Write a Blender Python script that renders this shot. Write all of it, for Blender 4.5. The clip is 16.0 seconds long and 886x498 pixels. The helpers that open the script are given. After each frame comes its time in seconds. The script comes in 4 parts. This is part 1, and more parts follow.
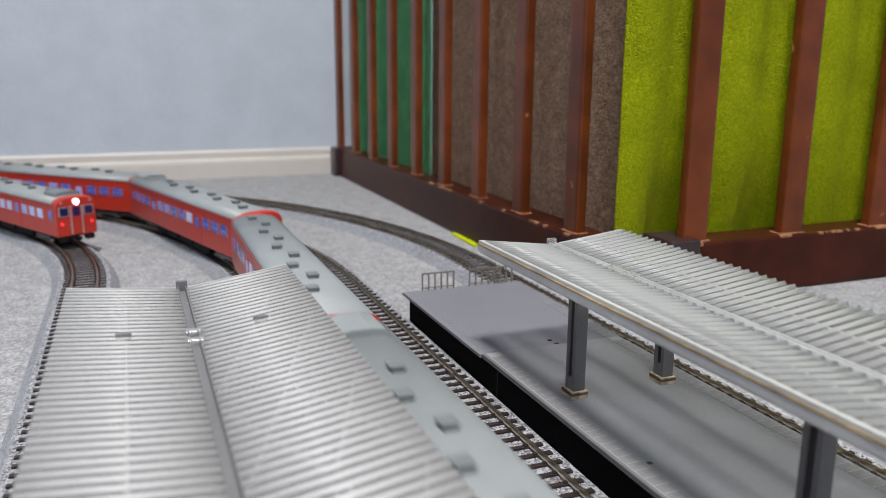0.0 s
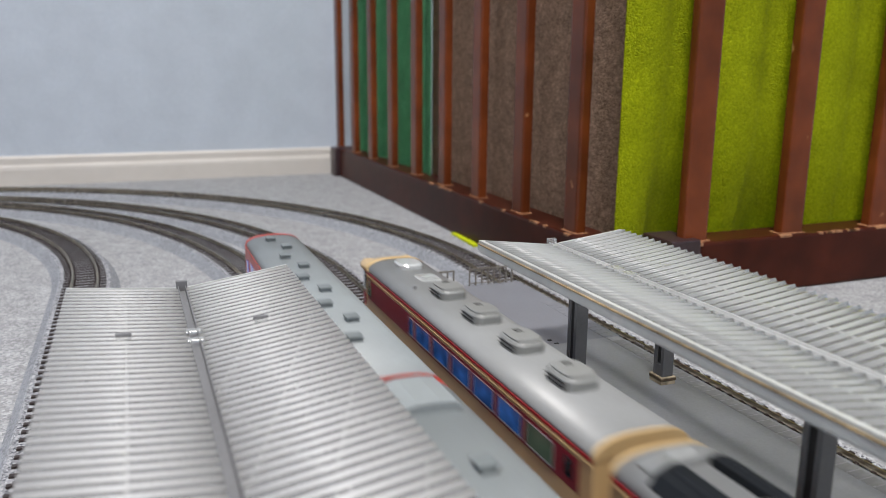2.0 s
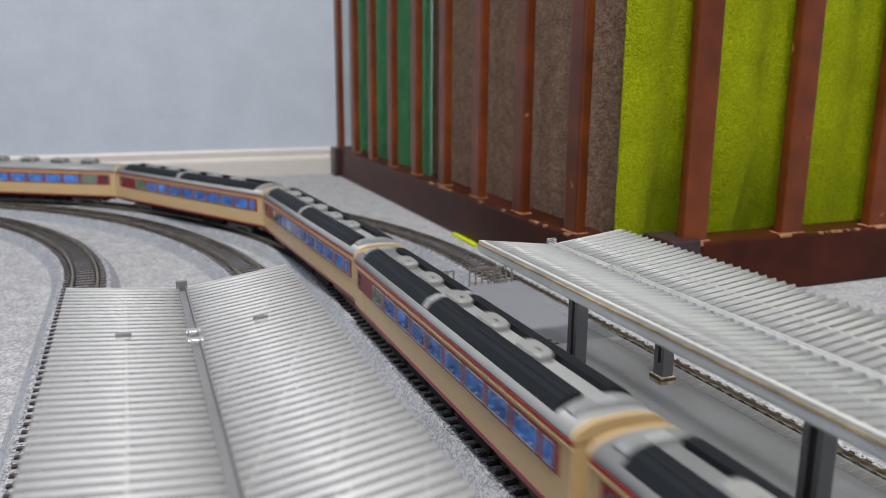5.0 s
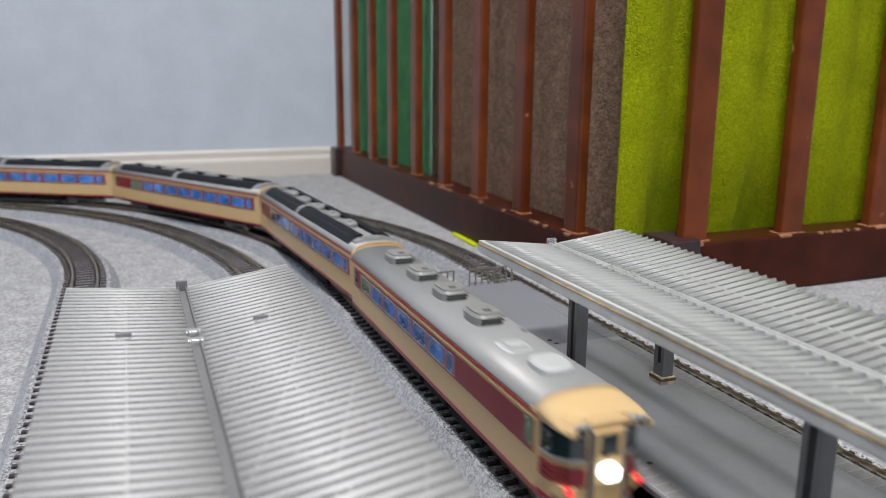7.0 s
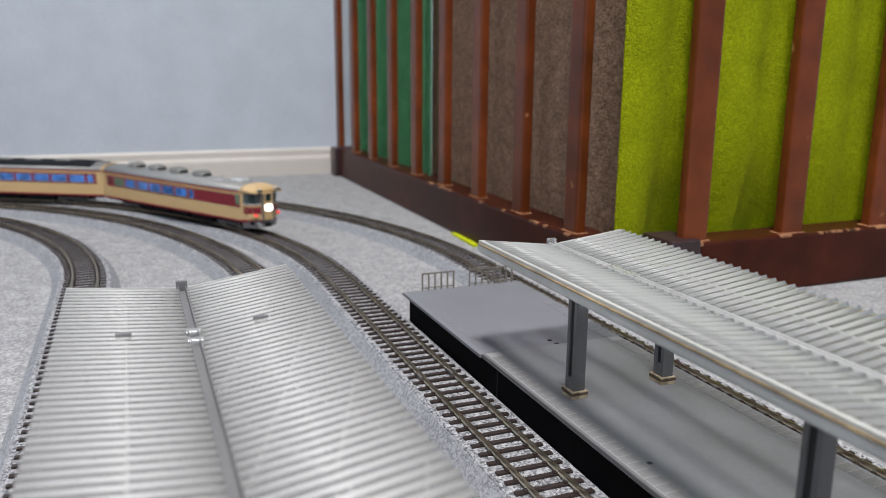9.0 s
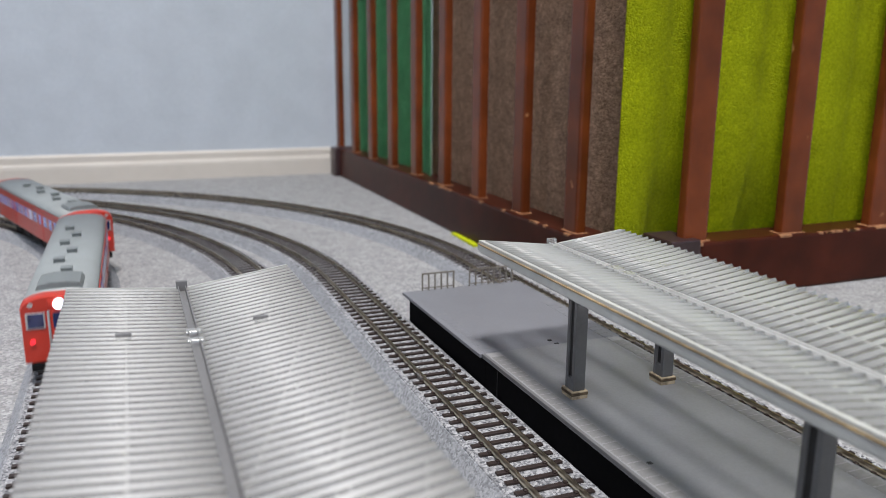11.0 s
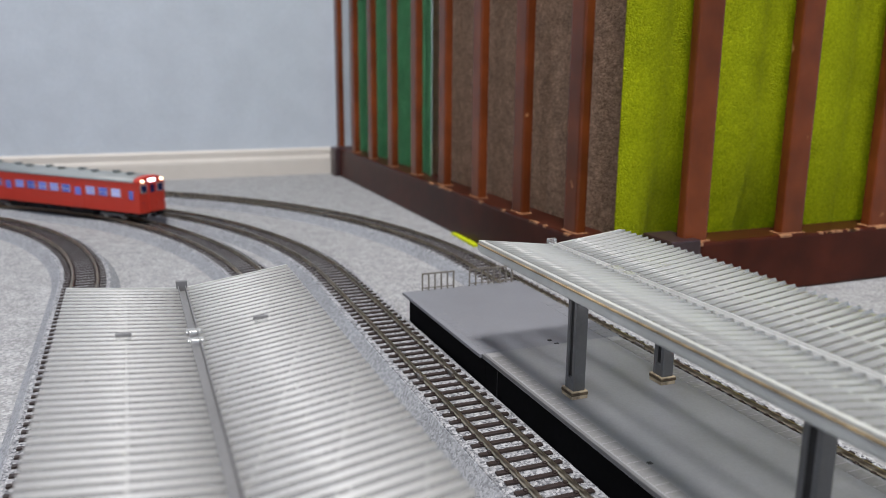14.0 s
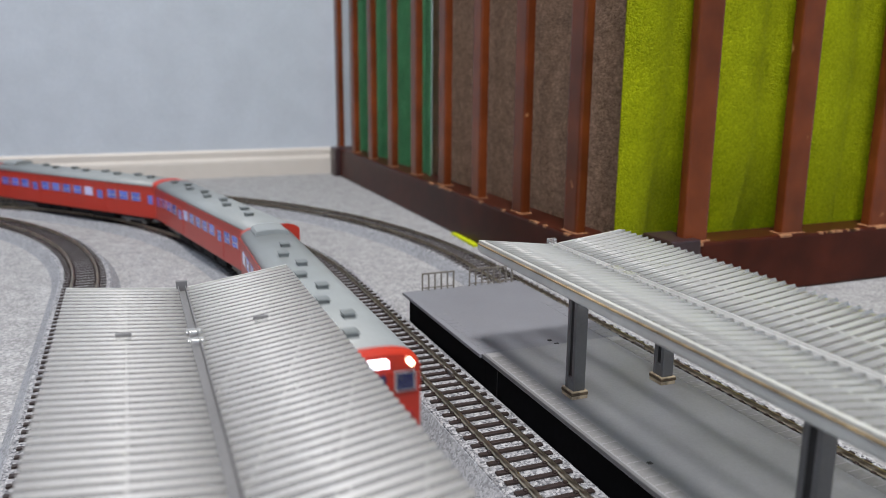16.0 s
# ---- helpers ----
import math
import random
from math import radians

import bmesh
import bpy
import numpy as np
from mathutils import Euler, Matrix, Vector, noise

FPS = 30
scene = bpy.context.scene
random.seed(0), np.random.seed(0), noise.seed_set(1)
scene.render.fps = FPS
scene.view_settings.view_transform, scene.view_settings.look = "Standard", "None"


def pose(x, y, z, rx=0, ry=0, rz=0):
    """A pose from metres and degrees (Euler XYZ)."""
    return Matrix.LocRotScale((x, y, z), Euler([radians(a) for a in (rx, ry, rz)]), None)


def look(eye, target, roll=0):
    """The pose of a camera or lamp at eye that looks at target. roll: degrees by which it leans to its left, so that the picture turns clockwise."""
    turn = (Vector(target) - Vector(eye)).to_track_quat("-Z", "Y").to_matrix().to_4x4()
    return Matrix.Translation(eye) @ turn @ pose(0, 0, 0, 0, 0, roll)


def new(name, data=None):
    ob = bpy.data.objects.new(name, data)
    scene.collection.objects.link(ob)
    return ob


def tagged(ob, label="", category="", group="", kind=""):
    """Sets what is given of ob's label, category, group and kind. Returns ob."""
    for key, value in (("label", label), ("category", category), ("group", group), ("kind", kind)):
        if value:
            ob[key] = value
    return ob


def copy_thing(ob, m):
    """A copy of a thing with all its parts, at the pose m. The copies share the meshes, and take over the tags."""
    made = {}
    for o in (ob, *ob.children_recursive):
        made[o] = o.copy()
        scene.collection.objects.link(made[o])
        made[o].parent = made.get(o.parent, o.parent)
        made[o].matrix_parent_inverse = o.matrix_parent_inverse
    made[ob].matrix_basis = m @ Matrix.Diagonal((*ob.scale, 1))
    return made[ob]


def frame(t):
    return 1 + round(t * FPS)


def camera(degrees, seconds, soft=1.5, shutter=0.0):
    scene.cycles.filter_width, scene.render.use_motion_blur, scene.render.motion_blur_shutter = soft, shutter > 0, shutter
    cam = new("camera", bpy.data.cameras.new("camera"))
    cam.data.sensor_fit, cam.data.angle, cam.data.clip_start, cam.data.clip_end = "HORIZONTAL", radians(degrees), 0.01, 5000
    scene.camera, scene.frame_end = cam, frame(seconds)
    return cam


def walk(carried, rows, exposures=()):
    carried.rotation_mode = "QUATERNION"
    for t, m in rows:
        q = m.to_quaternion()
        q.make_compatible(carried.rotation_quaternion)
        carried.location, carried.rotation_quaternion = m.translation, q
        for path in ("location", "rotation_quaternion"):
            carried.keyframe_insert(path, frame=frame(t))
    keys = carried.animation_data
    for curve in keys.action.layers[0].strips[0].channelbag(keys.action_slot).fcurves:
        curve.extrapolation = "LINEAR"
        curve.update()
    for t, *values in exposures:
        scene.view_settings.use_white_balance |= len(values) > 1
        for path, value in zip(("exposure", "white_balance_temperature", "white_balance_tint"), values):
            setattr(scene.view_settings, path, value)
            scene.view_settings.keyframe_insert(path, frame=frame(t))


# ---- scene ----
cam = camera(58.69, 16.0, soft=0.6, shutter=0.48)
CAM = look((-0.14121, 0.06485, 0.16578), (-0.14121 + 0.358752, 0.06485 + 0.906837, 0.16578 - 0.221223), 0.383)
cam.data.dof.use_dof, cam.data.dof.focus_distance, cam.data.dof.aperture_fstop = True, 0.37, 12.5
walk(cam, [(0.0, CAM), (16.0, CAM)])

# ---- light: one round ceiling lamp and a weakly lit room ----
world = bpy.data.worlds.new("world")
scene.world = world
world.use_nodes = True
world.node_tree.nodes["Background"].inputs[0].default_value = (0.80, 0.88, 1.0, 1)
world.node_tree.nodes["Background"].inputs[1].default_value = 0.05
lamp_data = bpy.data.lights.new("ceiling_lamp_light", "AREA")
lamp_data.shape, lamp_data.size, lamp_data.energy, lamp_data.color = "DISK", 0.40, 76.0, (1.0, 0.962, 0.940)
lamp_light = new("ceiling_lamp_light", lamp_data)
lamp_light.matrix_world = look((-0.23, -0.28, 2.29), (-0.23, -0.28, 0))
scene.view_settings.exposure = 0.0

RAIL = 11.0          # height of the rail heads over the floor, mm
U = 0.001


# ---- materials ----
def mat(name, color, rough=0.5, metal=0.0, grain=0.0, scale=400.0, bump=0.0, bump_scale=None, stain=0.0, stain_scale=25.0,
        emit=None, strength=0.0, coat=0.0, sheen=0.0, spec=0.5, wear=None):
    """A principled material with fine grain, larger stains and a bump."""
    m = bpy.data.materials.new(name)
    m.use_nodes = True
    nt = m.node_tree
    n, l = nt.nodes, nt.links
    b = n["Principled BSDF"]
    b.inputs["Roughness"].default_value = rough
    b.inputs["Metallic"].default_value = metal
    b.inputs["Coat Weight"].default_value = coat
    b.inputs["Sheen Weight"].default_value = sheen
    b.inputs["Specular IOR Level"].default_value = spec
    co = n.new("ShaderNodeTexCoord")
    src = None
    base = n.new("ShaderNodeRGB")
    base.outputs[0].default_value = (*color, 1)
    src = base.outputs[0]
    for amount, sc, det in ((grain, scale, 3.0), (stain, stain_scale, 4.0)):
        if amount <= 0:
            continue
        t = n.new("ShaderNodeTexNoise")
        t.inputs["Scale"].default_value, t.inputs["Detail"].default_value = sc, det
        l.new(co.outputs["Object"], t.inputs["Vector"])
        r = n.new("ShaderNodeMapRange")
        r.inputs["From Min"].default_value, r.inputs["From Max"].default_value = 0.3, 0.7
        r.inputs["To Min"].default_value, r.inputs["To Max"].default_value = 1 - amount, 1 + amount
        l.new(t.outputs["Fac"], r.inputs["Value"])
        mx = n.new("ShaderNodeVectorMath")
        mx.operation = "MULTIPLY"
        l.new(src, mx.inputs[0])
        l.new(r.outputs[0], mx.inputs[1])
        src = mx.outputs[0]
    if wear:
        t = n.new("ShaderNodeTexNoise")
        t.inputs["Scale"].default_value, t.inputs["Detail"].default_value = 55.0, 6.0
        l.new(co.outputs["Object"], t.inputs["Vector"])
        r = n.new("ShaderNodeMapRange")
        r.inputs["From Min"].default_value, r.inputs["From Max"].default_value = 0.70, 0.74
        l.new(t.outputs["Fac"], r.inputs["Value"])
        mx = n.new("ShaderNodeMix")
        mx.data_type = "RGBA"
        l.new(r.outputs[0], mx.inputs[0])
        l.new(src, mx.inputs[6])
        mx.inputs[7].default_value = (*wear, 1)
        src = mx.outputs[2]
    l.new(src, b.inputs["Base Color"])
    if bump > 0:
        t = n.new("ShaderNodeTexNoise")
        t.inputs["Scale"].default_value, t.inputs["Detail"].default_value = bump_scale or scale, 3.0
        l.new(co.outputs["Object"], t.inputs["Vector"])
        k = n.new("ShaderNodeBump")
        k.inputs["Strength"].default_value, k.inputs["Distance"].default_value = bump, 0.001
        l.new(t.outputs["Fac"], k.inputs["Height"])
        l.new(k.outputs[0], b.inputs["Normal"])
    if emit:
        b.inputs["Emission Color"].default_value = (*emit, 1)
        b.inputs["Emission Strength"].default_value = strength
    return m


def speckle(name, c1, c2, scale, rough=0.9, bump=0.4, bump_d=0.001, stain=0.12, stain_scale=14.0, c3=None, sheen=0.0):
    """Granules or pile: cells of two or three tones with relief."""
    m = bpy.data.materials.new(name)
    m.use_nodes = True
    n, l = m.node_tree.nodes, m.node_tree.links
    b = n["Principled BSDF"]
    b.inputs["Roughness"].default_value = rough
    b.inputs["Sheen Weight"].default_value = sheen
    b.inputs["Specular IOR Level"].default_value = 0.25
    co = n.new("ShaderNodeTexCoord")
    v = n.new("ShaderNodeTexVoronoi")
    v.inputs["Scale"].default_value = scale
    l.new(co.outputs["Object"], v.inputs["Vector"])
    ramp = n.new("ShaderNodeValToRGB")
    ramp.color_ramp.elements[0].color, ramp.color_ramp.elements[1].color = (*c1, 1), (*c2, 1)
    ramp.color_ramp.elements[0].position, ramp.color_ramp.elements[1].position = 0.15, 0.85
    if c3:
        e = ramp.color_ramp.elements.new(0.5)
        e.color = (*c3, 1)
    l.new(v.outputs["Color"], ramp.inputs[0])
    t = n.new("ShaderNodeTexNoise")
    t.inputs["Scale"].default_value, t.inputs["Detail"].default_value = stain_scale, 5.0
    l.new(co.outputs["Object"], t.inputs["Vector"])
    r = n.new("ShaderNodeMapRange")
    r.inputs["From Min"].default_value, r.inputs["From Max"].default_value = 0.3, 0.7
    r.inputs["To Min"].default_value, r.inputs["To Max"].default_value = 1 - stain, 1 + stain
    l.new(t.outputs["Fac"], r.inputs["Value"])
    mx = n.new("ShaderNodeVectorMath")
    mx.operation = "MULTIPLY"
    l.new(ramp.outputs[0], mx.inputs[0])
    l.new(r.outputs[0], mx.inputs[1])
    l.new(mx.outputs[0], b.inputs["Base Color"])
    k = n.new("ShaderNodeBump")
    k.inputs["Strength"].default_value, k.inputs["Distance"].default_value = bump, bump_d
    k.invert = True
    l.new(v.outputs["Distance"], k.inputs["Height"])
    l.new(k.outputs[0], b.inputs["Normal"])
    return m


def frosted(name, tint, clear, gloss, rough=0.26):
    """Frosted thin plastic: part of the light goes straight on, part is scattered through, part is scattered back."""
    m = bpy.data.materials.new(name)
    m.use_nodes = True
    n, l = m.node_tree.nodes, m.node_tree.links
    out = n["Material Output"]
    n.remove(n["Principled BSDF"])
    d = n.new("ShaderNodeBsdfDiffuse")
    tr = n.new("ShaderNodeBsdfTranslucent")
    tp = n.new("ShaderNodeBsdfTransparent")
    gl = n.new("ShaderNodeBsdfGlossy")
    co = n.new("ShaderNodeTexCoord")
    t = n.new("ShaderNodeTexNoise")
    t.inputs["Scale"].default_value, t.inputs["Detail"].default_value = 35.0, 5.0
    l.new(co.outputs["Object"], t.inputs["Vector"])
    r = n.new("ShaderNodeMapRange")
    r.inputs["To Min"].default_value, r.inputs["To Max"].default_value = clear - 0.05, clear + 0.05
    l.new(t.outputs["Fac"], r.inputs["Value"])
    for s in (d, tr):
        s.inputs["Color"].default_value = (*tint, 1)
    gl.inputs["Roughness"].default_value = rough
    a, b, c = (n.new("ShaderNodeMixShader") for _ in range(3))
    a.inputs[0].default_value = 0.45
    l.new(d.outputs[0], a.inputs[1])
    l.new(tr.outputs[0], a.inputs[2])
    l.new(r.outputs[0], b.inputs[0])
    l.new(a.outputs[0], b.inputs[1])
    l.new(tp.outputs[0], b.inputs[2])
    fr = n.new("ShaderNodeFresnel")
    fr.inputs["IOR"].default_value = gloss
    l.new(fr.outputs[0], c.inputs[0])
    l.new(b.outputs[0], c.inputs[1])
    l.new(gl.outputs[0], c.inputs[2])
    l.new(c.outputs[0], out.inputs["Surface"])
    return m


WALLPAPER = speckle("pale_blue_wallpaper", (0.44, 0.49, 0.562), (0.512, 0.562, 0.63), 900, 0.85, 0.25, 0.0004, 0.05, 18.0)
PAINT = mat("cream_white_paint", (0.58, 0.545, 0.505), 0.45, grain=0.02, scale=60, stain=0.04, stain_scale=8)
CEILING = mat("white_ceiling_paper", (0.82, 0.82, 0.80), 0.9, grain=0.03, scale=300, bump=0.2)
CARPET = speckle("grey_loop_carpet", (0.228, 0.230, 0.239), (0.432, 0.436, 0.448), 620, 0.95, 0.7, 0.0010, 0.13, 60.0, (0.314, 0.316, 0.325), 0.1)
WOOD = mat("red_brown_varnished_bar_wood", (0.128, 0.030, 0.008), 0.30, grain=0.22, scale=40, stain=0.3, stain_scale=9, bump=0.05, bump_scale=90, spec=0.25, coat=0.06, wear=(0.40, 0.20, 0.09))
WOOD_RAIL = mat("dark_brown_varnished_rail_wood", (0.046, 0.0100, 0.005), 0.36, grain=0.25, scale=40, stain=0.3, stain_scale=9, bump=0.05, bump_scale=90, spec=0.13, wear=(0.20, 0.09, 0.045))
WOOD_DARK = mat("dark_purple_brown_end_block", (0.035, 0.018, 0.020), 0.4, grain=0.2, scale=120, stain=0.2)
WORN = mat("worn_bare_wood", (0.34, 0.16, 0.075), 0.6, grain=0.3, scale=250, stain=0.3)
FELT_LIME = speckle("lime_green_felt", (0.36, 0.43, 0.003), (0.56, 0.62, 0.010), 800, 1.0, 0.7, 0.0012, 0.13, 30.0, (0.46, 0.525, 0.006), 0.0)
FELT_BROWN = speckle("brown_melange_felt", (0.26, 0.170, 0.118), (0.53, 0.36, 0.255), 620, 1.0, 0.7, 0.0010, 0.18, 90.0, (0.375, 0.252, 0.180), 0.0)
FELT_GREEN = speckle("sea_green_felt", (0.10, 0.37, 0.17), (0.17, 0.46, 0.235), 600, 1.0, 0.6, 0.001, 0.15, 40.0, None, 0.0)
BALLAST = speckle("grey_ballast", (0.09, 0.095, 0.108), (0.47, 0.475, 0.50), 1000, 0.9, 0.9, 0.0008, 0.10, 60.0, (0.29, 0.295, 0.315))
SHOULDER = speckle("pale_grey_roadbed_plastic", (0.17, 0.178, 0.195), (0.36, 0.372, 0.40), 1000, 0.7, 0.35, 0.0005, 0.08, 30.0)
SLEEPER = mat("dark_brown_sleeper_plastic", (0.027, 0.018, 0.0165), 0.5, spec=0.4, grain=0.3, scale=900, bump=0.2, stain=0.2, stain_scale=60)
RAILMETAL = mat("nickel_silver_rail", (0.42, 0.37, 0.28), 0.34, metal=1.0, grain=0.12, scale=160, stain=0.25, stain_scale=50)
JOINER = mat("brown_grey_joiner_plastic", (0.10, 0.092, 0.088), 0.5, grain=0.2)
PLAT = mat("grey_platform_plastic", (0.240, 0.247, 0.260), 0.46, grain=0.05, scale=900, stain=0.12, stain_scale=22, bump=0.05)
PLAT_END = mat("pale_grey_platform_end_plastic", (0.19, 0.197, 0.22), 0.42, grain=0.05, scale=900, stain=0.06, stain_scale=25, bump=0.05)
PLAT_LIP = mat("mid_grey_platform_edge", (0.13, 0.13, 0.137), 0.5, grain=0.06, scale=700, stain=0.1, stain_scale=40)
JOINT = mat("pale_tile_joint", (0.31, 0.31, 0.315), 0.6, grain=0.1, scale=500)
JOINT_END = mat("faint_tile_joint", (0.225, 0.23, 0.25), 0.5, grain=0.1, scale=500)
TILE = mat("grey_platform_tile", (0.205, 0.204, 0.21), 0.5, grain=0.08, scale=600, stain=0.1, stain_scale=80)
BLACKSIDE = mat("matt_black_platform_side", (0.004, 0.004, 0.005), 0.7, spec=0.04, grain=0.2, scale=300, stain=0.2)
POST = mat("dark_grey_post_plastic", (0.115, 0.118, 0.122), 0.42, grain=0.05, scale=600, stain=0.08, stain_scale=50)
POSTGAP = mat("black_groove", (0.012, 0.012, 0.013), 0.6, grain=0.1)
TANWOOD = mat("tan_wooden_packing", (0.44, 0.36, 0.25), 0.7, grain=0.35, scale=500, stain=0.4, stain_scale=160)
DARKTAN = mat("dark_stained_packing", (0.10, 0.07, 0.04), 0.7, grain=0.4, scale=400, stain=0.4, stain_scale=160)
CANOPY_A = frosted("frosted_white_rib_plastic", (0.89, 0.89, 0.887), 0.38, 1.55, 0.3)
CANOPY_B = frosted("frosted_greenish_rib_plastic", (0.90, 0.925, 0.91), 0.62, 1.30)
SHEET_A = frosted("clear_white_sheet_plastic", (0.86, 0.86, 0.86), 0.74, 1.28)
SHEET_B = frosted("clear_greenish_sheet_plastic", (0.86, 0.88, 0.87), 0.84, 1.25)
FRAME = frosted("pale_canopy_frame_plastic", (0.93, 0.93, 0.92), 0.08, 1.30)
CLEAR = frosted("clear_canopy_clip", (0.85, 0.88, 0.87), 0.72, 1.5)
EDGE = mat("pale_canopy_edge", (0.50, 0.51, 0.495), 0.33, grain=0.05, scale=200, stain=0.10, stain_scale=30)
AGED = mat("yellowed_canopy_edge", (0.26, 0.19, 0.10), 0.4, grain=0.3, scale=120, stain=0.35, stain_scale=30)
GUTTER = mat("grey_gutter_plastic", (0.16, 0.16, 0.165), 0.4, grain=0.05, stain=0.08)
RAILING = mat("grey_brown_railing_plastic", (0.16, 0.145, 0.125), 0.5, grain=0.1)
CREAM = mat("cream_train_paint", (0.575, 0.405, 0.20), 0.32, grain=0.02, scale=300, stain=0.03, stain_scale=40, coat=0.15)
MAROON = mat("maroon_train_paint", (0.205, 0.010, 0.022), 0.30, grain=0.04, scale=300, stain=0.05, coat=0.15)
REDLINE = mat("red_line_paint", (0.30, 0.012, 0.016), 0.35, grain=0.03)
ROOFGREY = mat("light_grey_roof_paint", (0.25, 0.256, 0.256), 0.42, grain=0.03, scale=500, stain=0.05, stain_scale=40)
SHINY = mat("shiny_pale_grey_plastic", (0.50, 0.515, 0.515), 0.14, grain=0.03, coat=0.6)
VENTGREY = mat("grey_ventilator_plastic", (0.225, 0.23, 0.222), 0.45, grain=0.04, scale=500, stain=0.05)
BLACKROOF = mat("blue_black_roof_panel", (0.008, 0.010, 0.013), 0.55, spec=0.2, grain=0.1, scale=300, stain=0.1)
UNDER = mat("dark_grey_underframe", (0.010, 0.010, 0.011), 0.65, spec=0.08, grain=0.2, scale=300, stain=0.2)
SKIRT = mat("mid_grey_skirt", (0.10, 0.10, 0.104), 0.5, grain=0.05)
CABSKIRT = mat("light_grey_cab_skirt", (0.24, 0.24, 0.245), 0.5, grain=0.05)
GRILLE = mat("grey_glossy_grille_plastic", (0.30, 0.31, 0.31), 0.22, grain=0.03, coat=0.4)
STEEL = mat("steel_wheel", (0.30, 0.29, 0.27), 0.4, metal=0.9, grain=0.1)
# strong mottling in the blue stands in for reflections on the panes
GLASSBLUE = mat("blue_tinted_window", (0.045, 0.17, 0.52), 0.10, grain=0.6, scale=110, stain=0.5, stain_scale=60, coat=0.8)
GLASSGREEN = mat("green_tinted_window", (0.13, 0.20, 0.13), 0.10, grain=0.2, scale=110, coat=0.8)
GLASSNAVY = mat("dark_blue_windscreen", (0.010, 0.016, 0.085), 0.08, grain=0.4, scale=120, coat=0.9)
GLASSDARK = mat("dark_windscreen", (0.018, 0.035, 0.038), 0.08, grain=0.3, scale=90, coat=0.9)
SILVER = mat("silver_window_frame", (0.55, 0.56, 0.57), 0.3, metal=0.7, grain=0.03)
VERMILION = mat("vermilion_train_paint", (0.44, 0.030, 0.015), 0.36, grain=0.03, scale=300, stain=0.04, stain_scale=40, coat=0.1)
REDROOF = mat("blue_grey_roof_paint", (0.255, 0.28, 0.288), 0.45, grain=0.03, scale=500, stain=0.05, stain_scale=40)
# roof grey darkened: the vents' side shade is put into the colour
REDVENT = mat("shade_darkened_roof_vent", (0.165, 0.185, 0.19), 0.5, grain=0.06, scale=500)
WINLIT = mat("lit_window_bluish", (0.06, 0.09, 0.32), 0.12, grain=0.35, scale=120, coat=0.7, emit=(0.36, 0.42, 1.0), strength=0.2)
_n, _l = WINLIT.node_tree.nodes, WINLIT.node_tree.links
_info, _ramp = _n.new("ShaderNodeObjectInfo"), _n.new("ShaderNodeValToRGB")
_ramp.color_ramp.elements[0].color, _ramp.color_ramp.elements[1].color = (0.02, 0.03, 0.16, 1), (0.62, 0.62, 0.80, 1)
_ramp.color_ramp.elements.new(0.55).color = (0.07, 0.10, 0.42, 1)
_l.new(_info.outputs["Random"], _ramp.inputs[0])
_l.new(_ramp.outputs[0], _n["Principled BSDF"].inputs["Emission Color"])
_n["Principled BSDF"].inputs["Emission Strength"].default_value = 0.55
LAMPWHITE = mat("white_lit_sign", (0.9, 0.9, 0.9), 0.3, emit=(0.93, 0.96, 1.0), strength=4.0)
LAMPBLUE = mat("blue_white_lit_sign", (0.9, 0.9, 0.9), 0.3, emit=(0.80, 0.82, 1.0), strength=4.5)
LAMPWARM = mat("warm_headlight", (0.9, 0.85, 0.7), 0.3, emit=(1.0, 0.82, 0.55), strength=4.0)
LAMPRED = mat("red_tail_light", (0.7, 0.02, 0.03), 0.3, emit=(1.0, 0.03, 0.05), strength=1.2)
LAMPGLASS = mat("ceiling_lamp_cover", (0.9, 0.9, 0.9), 0.4, emit=(1.0, 0.985, 0.96), strength=3.0)


# ---- mesh helpers, all in millimetres over the rail heads ----
def link(name, bm, material, parent=None, label="", smooth=False):
    me = bpy.data.meshes.new(name)
    if smooth:
        for f in bm.faces:
            f.smooth = len(f.verts) <= 4
    bm.to_mesh(me)
    bm.free()
    me.transform(Matrix.Scale(U, 4))
    if not parent:
        me.transform(Matrix.Translation((0, 0, RAIL * U)))
    me.materials.append(material)
    ob = new(name, me)
    if parent:
        ob.parent = parent
    if label:
        ob["label"] = label
    return ob


def part(name, bm, material, parent, label="", smooth=False):
    """One mesh object under a thing or under a part."""
    return link(name, bm, material, parent, label, smooth=smooth)


def empty(name, x=0, y=0, z=0):
    ob = new(name)
    ob.empty_display_size = 0.02
    ob.location = (x * U, y * U, z * U)
    return ob


def box(x0, x1, y0, y1, z0, z1, bevel=0.0, bm=None):
    target = bm or bmesh.new()
    b = bmesh.new()
    bmesh.ops.create_cube(b, size=1)
    for v in b.verts:
        v.co = ((x0 + x1) / 2 + v.co.x * (x1 - x0), (y0 + y1) / 2 + v.co.y * (y1 - y0), (z0 + z1) / 2 + v.co.z * (z1 - z0))
    if bevel > 0:
        bmesh.ops.bevel(b, geom=b.edges[:], offset=bevel, segments=2, profile=0.6, affect="EDGES")
    if bm is None:
        target.free()
        return b
    tmp = bpy.data.meshes.new("tmp")
    b.to_mesh(tmp)
    b.free()
    target.from_mesh(tmp)
    bpy.data.meshes.remove(tmp)
    return target


